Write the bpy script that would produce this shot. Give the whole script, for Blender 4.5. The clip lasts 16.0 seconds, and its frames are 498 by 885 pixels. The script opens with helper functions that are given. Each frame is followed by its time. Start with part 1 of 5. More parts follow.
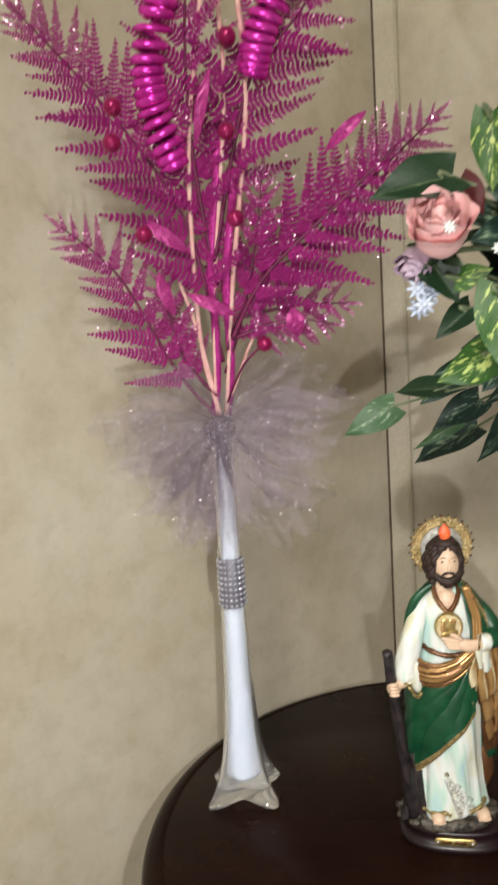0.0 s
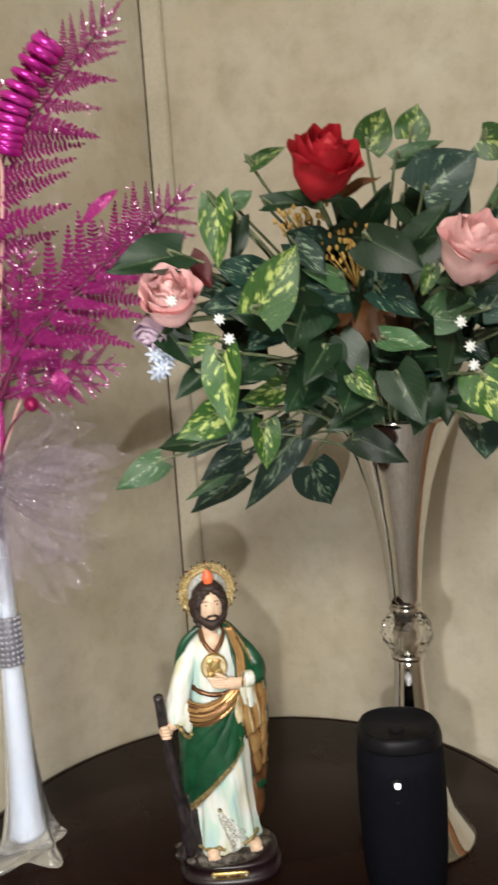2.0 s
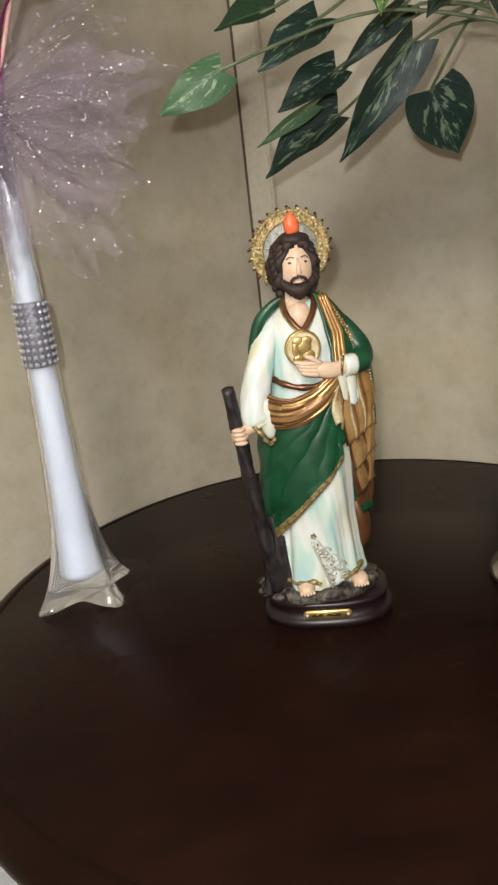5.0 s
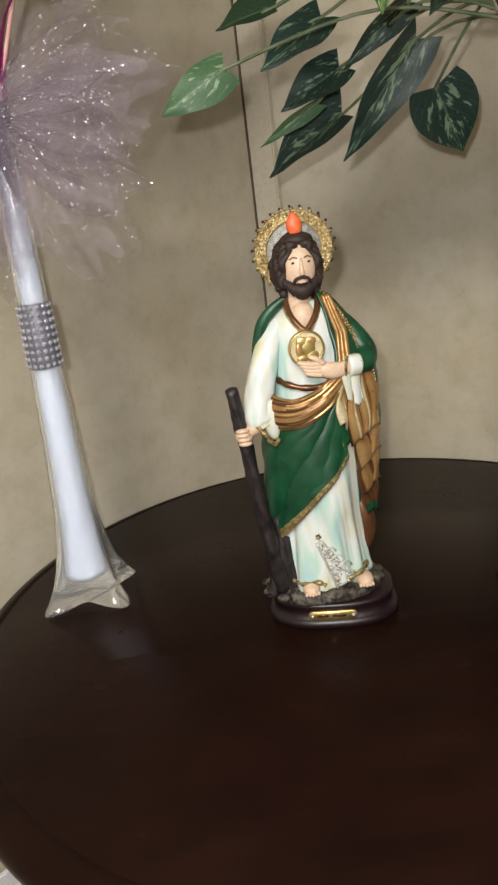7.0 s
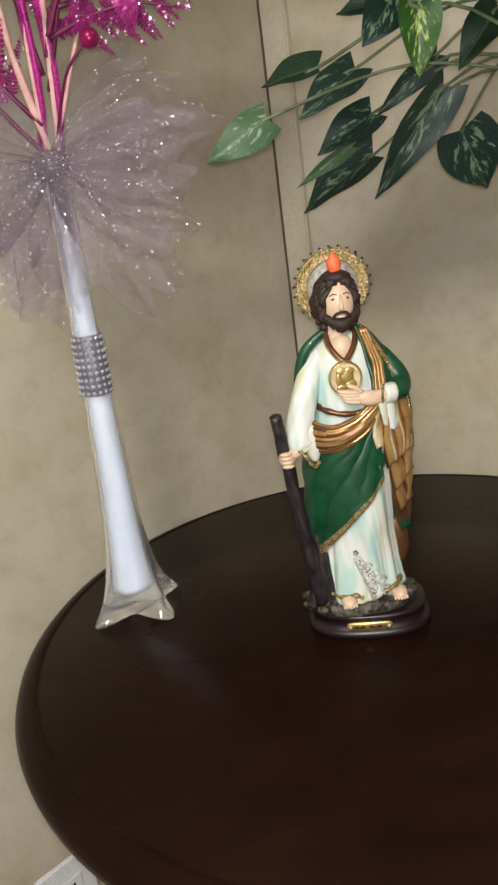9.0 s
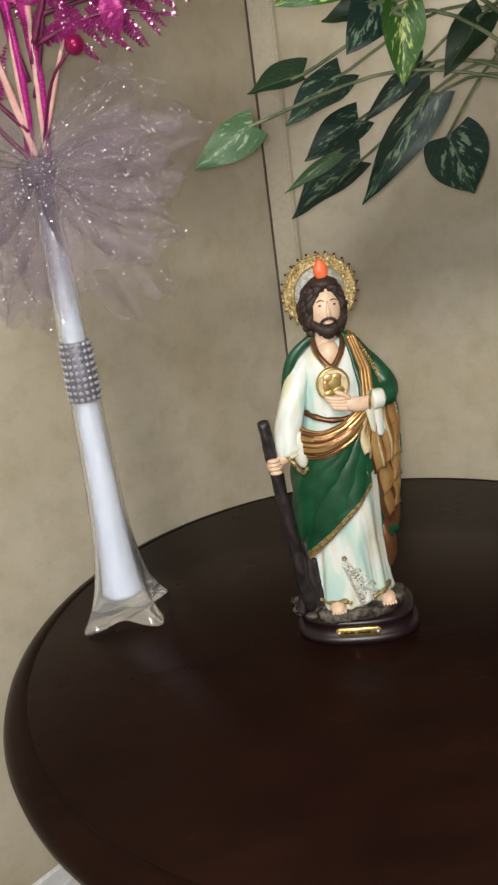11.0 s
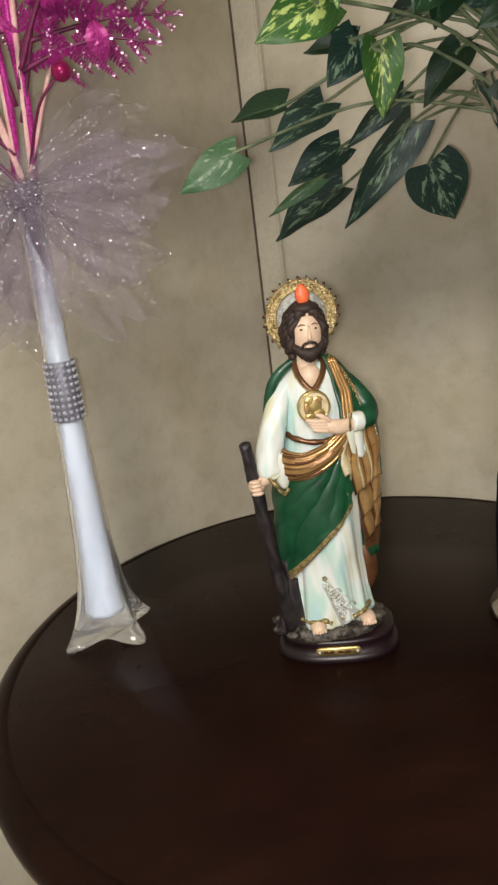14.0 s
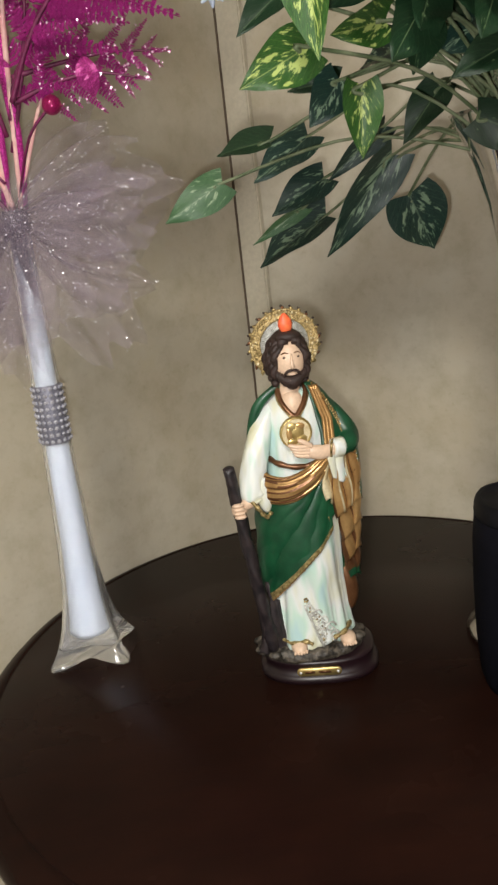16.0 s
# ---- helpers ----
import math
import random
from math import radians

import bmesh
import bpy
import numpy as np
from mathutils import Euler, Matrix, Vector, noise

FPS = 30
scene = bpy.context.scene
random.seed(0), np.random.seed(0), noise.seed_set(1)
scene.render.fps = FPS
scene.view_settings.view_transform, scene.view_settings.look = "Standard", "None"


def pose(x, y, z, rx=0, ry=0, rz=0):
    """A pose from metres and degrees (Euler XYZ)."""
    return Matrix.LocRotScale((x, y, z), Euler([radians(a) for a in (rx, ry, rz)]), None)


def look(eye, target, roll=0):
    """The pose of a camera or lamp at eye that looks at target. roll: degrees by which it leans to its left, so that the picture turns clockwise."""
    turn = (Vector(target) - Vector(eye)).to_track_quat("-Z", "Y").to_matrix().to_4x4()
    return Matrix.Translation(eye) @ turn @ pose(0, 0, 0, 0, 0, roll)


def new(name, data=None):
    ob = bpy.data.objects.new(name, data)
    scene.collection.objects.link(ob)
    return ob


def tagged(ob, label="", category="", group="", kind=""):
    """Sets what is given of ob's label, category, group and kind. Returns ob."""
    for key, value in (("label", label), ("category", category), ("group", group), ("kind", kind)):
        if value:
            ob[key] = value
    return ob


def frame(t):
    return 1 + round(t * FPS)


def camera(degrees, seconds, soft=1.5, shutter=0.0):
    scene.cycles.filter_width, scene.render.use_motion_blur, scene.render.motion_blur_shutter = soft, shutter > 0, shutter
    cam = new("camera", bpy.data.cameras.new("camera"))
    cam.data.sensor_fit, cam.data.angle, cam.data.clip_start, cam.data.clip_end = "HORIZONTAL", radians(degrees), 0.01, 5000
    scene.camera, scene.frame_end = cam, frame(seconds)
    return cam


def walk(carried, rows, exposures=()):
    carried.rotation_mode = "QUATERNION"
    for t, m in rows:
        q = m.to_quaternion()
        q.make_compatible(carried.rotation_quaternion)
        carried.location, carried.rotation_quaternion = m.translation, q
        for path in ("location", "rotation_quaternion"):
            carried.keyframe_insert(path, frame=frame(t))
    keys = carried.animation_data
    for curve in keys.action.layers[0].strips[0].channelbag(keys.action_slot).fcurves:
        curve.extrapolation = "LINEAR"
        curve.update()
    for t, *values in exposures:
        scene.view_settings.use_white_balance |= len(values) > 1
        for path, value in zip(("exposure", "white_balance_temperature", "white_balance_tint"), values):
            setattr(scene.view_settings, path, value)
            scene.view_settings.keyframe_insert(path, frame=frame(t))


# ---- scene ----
cam = camera(34.7, 16.0, 2.6, 0.5)
PATH = [
    (0, (0.0641, 0.0074, 1.2324), (-0.0760, 1.9817, 0.9453), -3.58),
    (0.5, (0.0786, -0.0201, 1.2452), (0.0011, 1.9680, 1.0416), -3.80),
    (1, (0.0956, -0.0311, 1.2451), (0.1411, 1.9607, 1.0695), -4.14),
    (1.5, (0.1085, -0.0391, 1.2441), (0.2803, 1.9465, 1.0768), -4.08),
    (2, (0.1243, -0.0344, 1.2363), (0.4096, 1.9362, 1.0491), -4.02),
    (2.5, (0.1365, -0.0055, 1.2117), (0.4898, 1.9469, 0.9601), -3.83),
    (3, (0.1370, 0.0465, 1.1633), (0.4376, 1.9895, 0.7966), -4.41),
    (3.5, (0.1312, 0.0971, 1.1072), (0.3718, 2.0198, 0.6120), -5.50),
    (4, (0.1254, 0.1399, 1.0805), (0.2501, 2.0484, 0.4955), -5.58),
    (6.5, (0.1281, 0.1556, 1.0717), (0.1454, 2.0539, 0.4425), -7.15),
    (7, (0.1292, 0.1537, 1.0748), (0.1477, 2.0543, 0.4524), -7.24),
    (7.5, (0.1193, 0.1537, 1.0761), (0.1355, 2.0524, 0.4478), -7.25),
    (8, (0.1147, 0.1343, 1.0891), (0.0967, 2.0311, 0.4551), -7.70),
    (8.5, (0.1080, 0.1167, 1.1001), (0.0990, 2.0231, 0.4953), -7.67),
    (9, (0.1070, 0.1187, 1.1000), (0.1003, 2.0276, 0.5031), -7.77),
    (11.5, (0.1151, 0.1199, 1.1037), (0.1275, 2.0301, 0.5111), -7.84),
    (12, (0.1172, 0.1170, 1.1048), (0.1348, 2.0292, 0.5190), -7.83),
    (12.5, (0.1172, 0.1180, 1.1057), (0.1419, 2.0306, 0.5216), -7.82),
    (13, (0.1162, 0.1171, 1.1068), (0.1481, 2.0316, 0.5295), -7.61),
    (13.5, (0.1154, 0.1173, 1.1128), (0.1573, 2.0316, 0.5353), -7.30),
    (14, (0.1174, 0.1152, 1.1109), (0.1605, 2.0315, 0.5400), -7.20),
    (14.5, (0.1184, 0.1113, 1.1130), (0.1717, 2.0293, 0.5487), -7.08),
    (15, (0.1186, 0.1085, 1.1171), (0.1829, 2.0267, 0.5547), -6.96),
    (15.5, (0.1206, 0.1066, 1.1191), (0.1874, 2.0284, 0.5695), -6.86),
    (16, (0.1198, 0.1048, 1.1243), (0.2026, 2.0264, 0.5761), -6.54),
]
walk(cam, [(t, look(eye, target, roll)) for t, eye, target, roll in PATH], [(0.0, 0.06), (2.5, 0.13), (4.0, 0.0), (9.0, -0.03), (16.0, -0.09)])
# ---- light ----
world = bpy.data.worlds.new("world")
scene.world = world
world.use_nodes = True
world.node_tree.nodes["Background"].inputs[0].default_value = (0.9, 0.85, 0.75, 1)
world.node_tree.nodes["Background"].inputs[1].default_value = 0.02


def lamp(name, kind, place, target, energy, colour, size):
    data = bpy.data.lights.new(name, kind)
    data.energy, data.color = energy, colour
    if kind == "AREA":
        data.shape, data.size = "DISK", size
    else:
        data.shadow_soft_size = size
    if kind == "SPOT":
        data.spot_size, data.spot_blend = radians(140), 1.0
    ob = new(name, data)
    ob.matrix_world = look(place, target)
    return ob


# the phone's own torch beside the lens, and an unseen ceiling lamp, added
lamp("torch", "SPOT", (0.107, 0.120, 1.108), (0.12, 0.75, 0.85), 9.5, (1.0, 0.975, 0.955), 0.008)
lamp("ceiling_light", "AREA", (-0.20, -1.30, 2.35), (0.25, 0.3, 0.6), 73.0, (1.0, 0.95, 0.87), 0.70)

# ---- materials ----


def base_material(name):
    m = bpy.data.materials.new(name)
    m.use_nodes = True
    return m, m.node_tree.nodes, m.node_tree.links, m.node_tree.nodes["Principled BSDF"]


def rgba(c):
    return (c[0], c[1], c[2], 1.0)


def noise_node(n, l, vec, scale, detail=4.0, rough=0.55):
    t = n.new("ShaderNodeTexNoise")
    t.inputs["Scale"].default_value, t.inputs["Detail"].default_value, t.inputs["Roughness"].default_value = scale, detail, rough
    l.new(vec, t.inputs["Vector"])
    return t


def ramp_node(n, l, fac, stops):
    r = n.new("ShaderNodeValToRGB")
    while len(r.color_ramp.elements) < len(stops):
        r.color_ramp.elements.new(0.5)
    for e, (p, c) in zip(r.color_ramp.elements, stops):
        e.position, e.color = p, rgba(c)
    l.new(fac, r.inputs["Fac"])
    return r


def mixed(n, l, fac, a, b, mode="MIX"):
    x = n.new("ShaderNodeMix")
    x.data_type, x.blend_type = "RGBA", mode
    if isinstance(fac, float):
        x.inputs[0].default_value = fac
    else:
        l.new(fac, x.inputs[0])
    for s, v in ((6, a), (7, b)):
        if isinstance(v, tuple):
            x.inputs[s].default_value = rgba(v)
        else:
            l.new(v, x.inputs[s])
    return x.outputs[2]


def surface(name, a, b, scale=40.0, fine=300.0, rough=0.5, metal=0.0, bump=0.1, bump_scale=400.0, spread=(0.35, 0.65), vary=0.0, coat=0.0, rough_var=0.1, depth=0.0006):
    """Two colours mixed by noise at two scales, with fine relief and uneven gloss."""
    m, n, l, p = base_material(name)
    co = n.new("ShaderNodeTexCoord").outputs["Object"]
    big = noise_node(n, l, co, scale)
    small = noise_node(n, l, co, fine, 3.0)
    r = ramp_node(n, l, big.outputs["Fac"], [(spread[0], a), (spread[1], b)])
    grain = ramp_node(n, l, small.outputs["Fac"], [(0.3, (0.86, 0.86, 0.86)), (0.7, (1.0, 1.0, 1.0))])
    col = mixed(n, l, 1.0, r.outputs["Color"], grain.outputs["Color"], "MULTIPLY")
    if vary:
        info = n.new("ShaderNodeObjectInfo")
        hsv = n.new("ShaderNodeHueSaturation")
        mr = n.new("ShaderNodeMapRange")
        mr.inputs[3].default_value, mr.inputs[4].default_value = 1 - vary, 1 + vary
        l.new(info.outputs["Random"], mr.inputs[0])
        l.new(mr.outputs[0], hsv.inputs["Value"])
        l.new(col, hsv.inputs["Color"])
        col = hsv.outputs["Color"]
    l.new(col, p.inputs["Base Color"])
    rr = n.new("ShaderNodeMapRange")
    rr.inputs[3].default_value, rr.inputs[4].default_value = max(0.02, rough - rough_var), min(1, rough + rough_var)
    l.new(big.outputs["Fac"], rr.inputs[0])
    l.new(rr.outputs[0], p.inputs["Roughness"])
    p.inputs["Metallic"].default_value = metal
    p.inputs["Coat Weight"].default_value = coat
    p.inputs["Coat Roughness"].default_value = 0.12
    if bump:
        bn = noise_node(n, l, co, bump_scale, 4.0)
        bp = n.new("ShaderNodeBump")
        bp.inputs["Strength"].default_value, bp.inputs["Distance"].default_value = bump, depth
        l.new(bn.outputs["Fac"], bp.inputs["Height"])
        l.new(bp.outputs["Normal"], p.inputs["Normal"])
    return m


def wall_material():
    """Mottled beige vinyl wall panel with cloudy stains and a faint pebbled relief."""
    m, n, l, p = base_material("wall_vinyl")
    co = n.new("ShaderNodeTexCoord").outputs["Object"]
    cloud = noise_node(n, l, co, 5.0, 5.0, 0.6)
    blot = noise_node(n, l, co, 26.0, 5.0, 0.65)
    speck = noise_node(n, l, co, 120.0, 3.0)
    a = ramp_node(n, l, cloud.outputs["Fac"], [(0.32, (0.47, 0.415, 0.310)), (0.52, (0.52, 0.475, 0.380)), (0.72, (0.57, 0.54, 0.455))])
    b = ramp_node(n, l, blot.outputs["Fac"], [(0.30, (0.84, 0.83, 0.78)), (0.55, (1.0, 1.0, 1.0)), (0.75, (1.0, 0.985, 0.93))])
    c = ramp_node(n, l, speck.outputs["Fac"], [(0.28, (0.90, 0.89, 0.86)), (0.42, (1.0, 1.0, 1.0))])
    col = mixed(n, l, 1.0, a.outputs["Color"], b.outputs["Color"], "MULTIPLY")
    col = mixed(n, l, 0.7, col, c.outputs["Color"], "MULTIPLY")
    l.new(col, p.inputs["Base Color"])
    p.inputs["Roughness"].default_value = 0.55
    p.inputs["Specular IOR Level"].default_value = 0.3
    bp = n.new("ShaderNodeBump")
    bp.inputs["Strength"].default_value, bp.inputs["Distance"].default_value = 0.25, 0.0008
    l.new(blot.outputs["Fac"], bp.inputs["Height"])
    l.new(bp.outputs["Normal"], p.inputs["Normal"])
    return m


def wood_material(name, a, b, rough, stretch=(3.0, 40.0, 40.0), coat=0.0):
    m, n, l, p = base_material(name)
    co = n.new("ShaderNodeTexCoord").outputs["Object"]
    mp = n.new("ShaderNodeMapping")
    mp.inputs["Scale"].default_value = stretch
    l.new(co, mp.inputs["Vector"])
    g = noise_node(n, l, mp.outputs["Vector"], 3.0, 6.0, 0.65)
    s = noise_node(n, l, co, 9.0, 4.0)
    r = ramp_node(n, l, g.outputs["Fac"], [(0.3, a), (0.7, b)])
    v = ramp_node(n, l, s.outputs["Fac"], [(0.3, (0.75, 0.7, 0.7)), (0.7, (1.1, 1.05, 1.0))])
    l.new(mixed(n, l, 1.0, r.outputs["Color"], v.outputs["Color"], "MULTIPLY"), p.inputs["Base Color"])
    rr = n.new("ShaderNodeMapRange")
    rr.inputs[3].default_value, rr.inputs[4].default_value = rough - 0.06, rough + 0.08
    l.new(s.outputs["Fac"], rr.inputs[0])
    l.new(rr.outputs[0], p.inputs["Roughness"])
    p.inputs["Coat Weight"].default_value = coat
    bp = n.new("ShaderNodeBump")
    bp.inputs["Strength"].default_value, bp.inputs["Distance"].default_value = 0.08, 0.0004
    l.new(g.outputs["Fac"], bp.inputs["Height"])
    l.new(bp.outputs["Normal"], p.inputs["Normal"])
    return m


def leaf_material(name, dark, light, pale, cover, gloss=0.38):
    """A cloth leaf: side veins run off the midrib, with pale patches on a share of it. UV: across, along."""
    m, n, l, p = base_material(name)
    uv = n.new("ShaderNodeTexCoord").outputs["UV"]
    sep = n.new("ShaderNodeSeparateXYZ")
    l.new(uv, sep.inputs[0])

    def calc(op, a, b):
        x = n.new("ShaderNodeMath")
        x.operation = op
        for k, v in enumerate((a, b)):
            if isinstance(v, (int, float)):
                x.inputs[k].default_value = v
            else:
                l.new(v, x.inputs[k])
        return x.outputs[0]

    off = calc("ABSOLUTE", calc("SUBTRACT", sep.outputs[0], 0.5), 0)
    slant = calc("SUBTRACT", sep.outputs[1], calc("MULTIPLY", off, 0.9))
    info = n.new("ShaderNodeObjectInfo")
    comb = n.new("ShaderNodeCombineXYZ")
    l.new(calc("MULTIPLY", sep.outputs[0], 4.2), comb.inputs[0])
    l.new(calc("MULTIPLY", slant, 4.8), comb.inputs[1])
    l.new(calc("MULTIPLY", info.outputs["Random"], 40.0), comb.inputs[2])
    streak = noise_node(n, l, comb.outputs[0], 1.5, 5.0, 0.65)
    fine = noise_node(n, l, comb.outputs[0], 7.0, 4.0, 0.6)
    green = ramp_node(n, l, fine.outputs["Fac"], [(0.3, dark), (0.7, light)])
    rib = calc("LESS_THAN", off, 0.014)
    side = calc("GREATER_THAN", calc("SINE", calc("MULTIPLY", slant, 52.0), 0), 0.965)
    patch = ramp_node(n, l, calc("SUBTRACT", streak.outputs["Fac"], calc("MULTIPLY", off, 0.22)), [(cover, (0, 0, 0)), (cover + 0.06, (1, 1, 1))])
    col = mixed(n, l, patch.outputs["Color"], green.outputs["Color"], pale)
    veins = calc("MULTIPLY", calc("MAXIMUM", rib, calc("MULTIPLY", side, 0.25)), 0.45)
    col = mixed(n, l, veins, col, (pale[0] * 0.8, pale[1] * 0.8, pale[2] * 0.8))
    hsv = n.new("ShaderNodeHueSaturation")
    mr = n.new("ShaderNodeMapRange")
    mr.inputs[3].default_value, mr.inputs[4].default_value = 0.75, 1.25
    l.new(info.outputs["Random"], mr.inputs[0])
    l.new(mr.outputs[0], hsv.inputs["Value"])
    l.new(col, hsv.inputs["Color"])
    l.new(hsv.outputs["Color"], p.inputs["Base Color"])
    p.inputs["Roughness"].default_value = gloss
    p.inputs["Specular IOR Level"].default_value = 0.4
    bp = n.new("ShaderNodeBump")
    bp.inputs["Strength"].default_value, bp.inputs["Distance"].default_value = 0.35, 0.0008
    l.new(calc("ADD", fine.outputs["Fac"], veins), bp.inputs["Height"])
    l.new(bp.outputs["Normal"], p.inputs["Normal"])
    return m


def glass_material(name, colour, rough=0.02):
    m, n, l, p = base_material(name)
    p.inputs["Base Color"].default_value = rgba(colour)
    p.inputs["Roughness"].default_value = rough
    p.inputs["Transmission Weight"].default_value = 1.0
    p.inputs["IOR"].default_value = 1.46
    return m


def tulle_material():
    """Thin net: most light passes between the threads."""
    m, n, l, p = base_material("tulle_net")
    co = n.new("ShaderNodeTexCoord").outputs["Object"]
    fold = noise_node(n, l, co, 30.0, 3.0)
    tr = n.new("ShaderNodeBsdfTransparent")
    p.inputs["Base Color"].default_value = (0.34, 0.275, 0.345, 1)
    p.inputs["Roughness"].default_value = 0.6
    mx = n.new("ShaderNodeMixShader")
    mr = n.new("ShaderNodeMapRange")
    mr.inputs[1].default_value, mr.inputs[2].default_value = 0.3, 0.7
    mr.inputs[3].default_value, mr.inputs[4].default_value = 0.06, 0.24
    l.new(fold.outputs["Fac"], mr.inputs[0])
    l.new(mr.outputs[0], mx.inputs[0])
    l.new(tr.outputs[0], mx.inputs[1])
    l.new(p.outputs[0], mx.inputs[2])
    l.new(mx.outputs[0], n["Material Output"].inputs["Surface"])
    return m


def glitter_material(name, a, b, metal=0.35, rough=0.35):
    """Glitter-coated plastic: tiny cells of differing colour and tilt."""
    m, n, l, p = base_material(name)
    co = n.new("ShaderNodeTexCoord").outputs["Object"]
    v = n.new("ShaderNodeTexVoronoi")
    v.inputs["Scale"].default_value = 1400.0
    l.new(co, v.inputs["Vector"])
    r = ramp_node(n, l, v.outputs["Color"], [(0.2, a), (0.8, b)])
    l.new(r.outputs["Color"], p.inputs["Base Color"])
    p.inputs["Metallic"].default_value, p.inputs["Roughness"].default_value = metal, rough
    bp = n.new("ShaderNodeBump")
    bp.inputs["Strength"].default_value, bp.inputs["Distance"].default_value = 0.8, 0.0006
    l.new(v.outputs["Color"], bp.inputs["Height"])
    l.new(bp.outputs["Normal"], p.inputs["Normal"])
    return m


def light_material(name, colour, strength):
    m, n, l, p = base_material(name)
    p.inputs["Emission Color"].default_value, p.inputs["Emission Strength"].default_value = rgba(colour), strength
    return m


WALL = wall_material()
TRIM = surface("trim_vinyl", (0.52, 0.475, 0.37), (0.57, 0.525, 0.42), 8, 200, 0.5, bump=0.1)
GAP = surface("gap_shadow_brown", (0.09, 0.065, 0.042), (0.13, 0.095, 0.065), 20, 200, 0.8)
CEIL = surface("ceiling_paint", (0.74, 0.72, 0.67), (0.8, 0.78, 0.73), 6, 150, 0.8)
FLOOR = surface("floor_vinyl", (0.26, 0.24, 0.215), (0.36, 0.34, 0.31), 6, 120, 0.45)
DOOR = wood_material("door_wood", (0.26, 0.11, 0.04), (0.42, 0.2, 0.08), 0.45, (40.0, 40.0, 3.0))
TABLE = wood_material("table_espresso", (0.0098, 0.0043, 0.0032), (0.0160, 0.0062, 0.0042), 0.25, (4.0, 12.0, 12.0), 0.0)
TABLE.node_tree.nodes["Principled BSDF"].inputs["Specular IOR Level"].default_value = 0.06
PLATE = surface("outlet_plastic", (0.72, 0.74, 0.78), (0.8, 0.81, 0.83), 30, 300, 0.35, bump=0.02)
HOLE = surface("socket_hole", (0.01, 0.01, 0.01), (0.02, 0.02, 0.02), 100, 300, 0.7)
GLASS = glass_material("clear_glass", (0.97, 0.97, 0.96))
VGLASS = glass_material("pressed_glass", (0.97, 0.975, 0.98), 0.04)
VGLASS.node_tree.nodes["Principled BSDF"].inputs["Transmission Weight"].default_value = 0.935
CORE = surface("milky_core", (0.275, 0.315, 0.385), (0.305, 0.34, 0.40), 18, 200, 0.35, bump=0.02)
RHINE = surface("rhinestone", (0.60, 0.61, 0.72), (0.85, 0.86, 0.95), 900, 2000, 0.2, metal=0.6, bump=0.0, vary=0.2)
MESHBAND = surface("band_mesh", (0.13, 0.13, 0.165), (0.22, 0.22, 0.27), 500, 900, 0.5, metal=0.3)
TULLE = tulle_material()
# glitter flecks whose glints are put into a near-white base colour
SPARK = surface("glitter_fleck", (0.9, 0.9, 0.95), (1.0, 1.0, 1.0), 500, 900, 0.25, metal=0.3, bump=0.0)
PINKSPARK = surface("pink_fleck", (0.9, 0.35, 0.7), (1.0, 0.8, 0.95), 500, 900, 0.25, metal=0.3, bump=0.0)
FERN = glitter_material("magenta_glitter", (0.26, 0.008, 0.125), (0.74, 0.055, 0.44))
FERNSTEM = surface("fern_stem", (0.10, 0.008, 0.045), (0.18, 0.012, 0.08), 200, 900, 0.5)
SPIRAL = surface("magenta_foil", (0.72, 0.03, 0.46), (0.90, 0.07, 0.62), 60, 300, 0.22, metal=0.65, bump=0.05)
BALL = glitter_material("ball_glitter", (0.22, 0.004, 0.06), (0.40, 0.014, 0.13), 0.4, 0.28)
STICK = surface("pink_stick", (0.72, 0.36, 0.36), (0.86, 0.58, 0.52), 60, 400, 0.35, bump=0.05)
RIBBON = glitter_material("sheer_ribbon", (0.26, 0.012, 0.12), (0.58, 0.06, 0.34), 0.2, 0.4)
CHROME = surface("chrome", (0.68, 0.665, 0.66), (0.74, 0.725, 0.715), 10, 300, 0.07, metal=1.0, bump=0.0, rough_var=0.02)
BLACK = surface("speaker_cloth", (0.0024, 0.0025, 0.0040), (0.006, 0.006, 0.010), 500, 2200, 0.65, bump=0.6, bump_scale=2500.0)
RIM = surface("speaker_rubber", (0.003, 0.003, 0.004), (0.006, 0.006, 0.008), 60, 600, 0.48, bump=0.05)
BLACK.node_tree.nodes["Principled BSDF"].inputs["Specular IOR Level"].default_value = 0.06
RIM.node_tree.nodes["Principled BSDF"].inputs["Specular IOR Level"].default_value = 0.14
RING_GLOW = light_material("power_light", (0.85, 0.92, 1.0), 2.0)
LEAFM = {
    "dark": leaf_material("leaf_dark", (0.005, 0.017, 0.008), (0.013, 0.040, 0.016), (0.17, 0.25, 0.12), 0.61),
    "vari": leaf_material("leaf_variegated", (0.013, 0.048, 0.010), (0.034, 0.105, 0.018), (0.36, 0.44, 0.13), 0.495),
    "pale": leaf_material("leaf_pale", (0.035, 0.090, 0.038), (0.070, 0.155, 0.065), (0.30, 0.40, 0.25), 0.53),
    "blue": leaf_material("leaf_bluegreen", (0.007, 0.024, 0.018), (0.018, 0.050, 0.038), (0.20, 0.29, 0.19), 0.51),
    "rust": leaf_material("leaf_rust", (0.06, 0.023, 0.006), (0.14, 0.054, 0.012), (0.18, 0.085, 0.025), 0.66),
    "wine": leaf_material("leaf_wine", (0.05, 0.006, 0.008), (0.12, 0.016, 0.018), (0.20, 0.05, 0.04), 0.70),
}
STEM = surface("cloth_stem", (0.09, 0.13, 0.06), (0.22, 0.26, 0.15), 60, 500, 0.6)
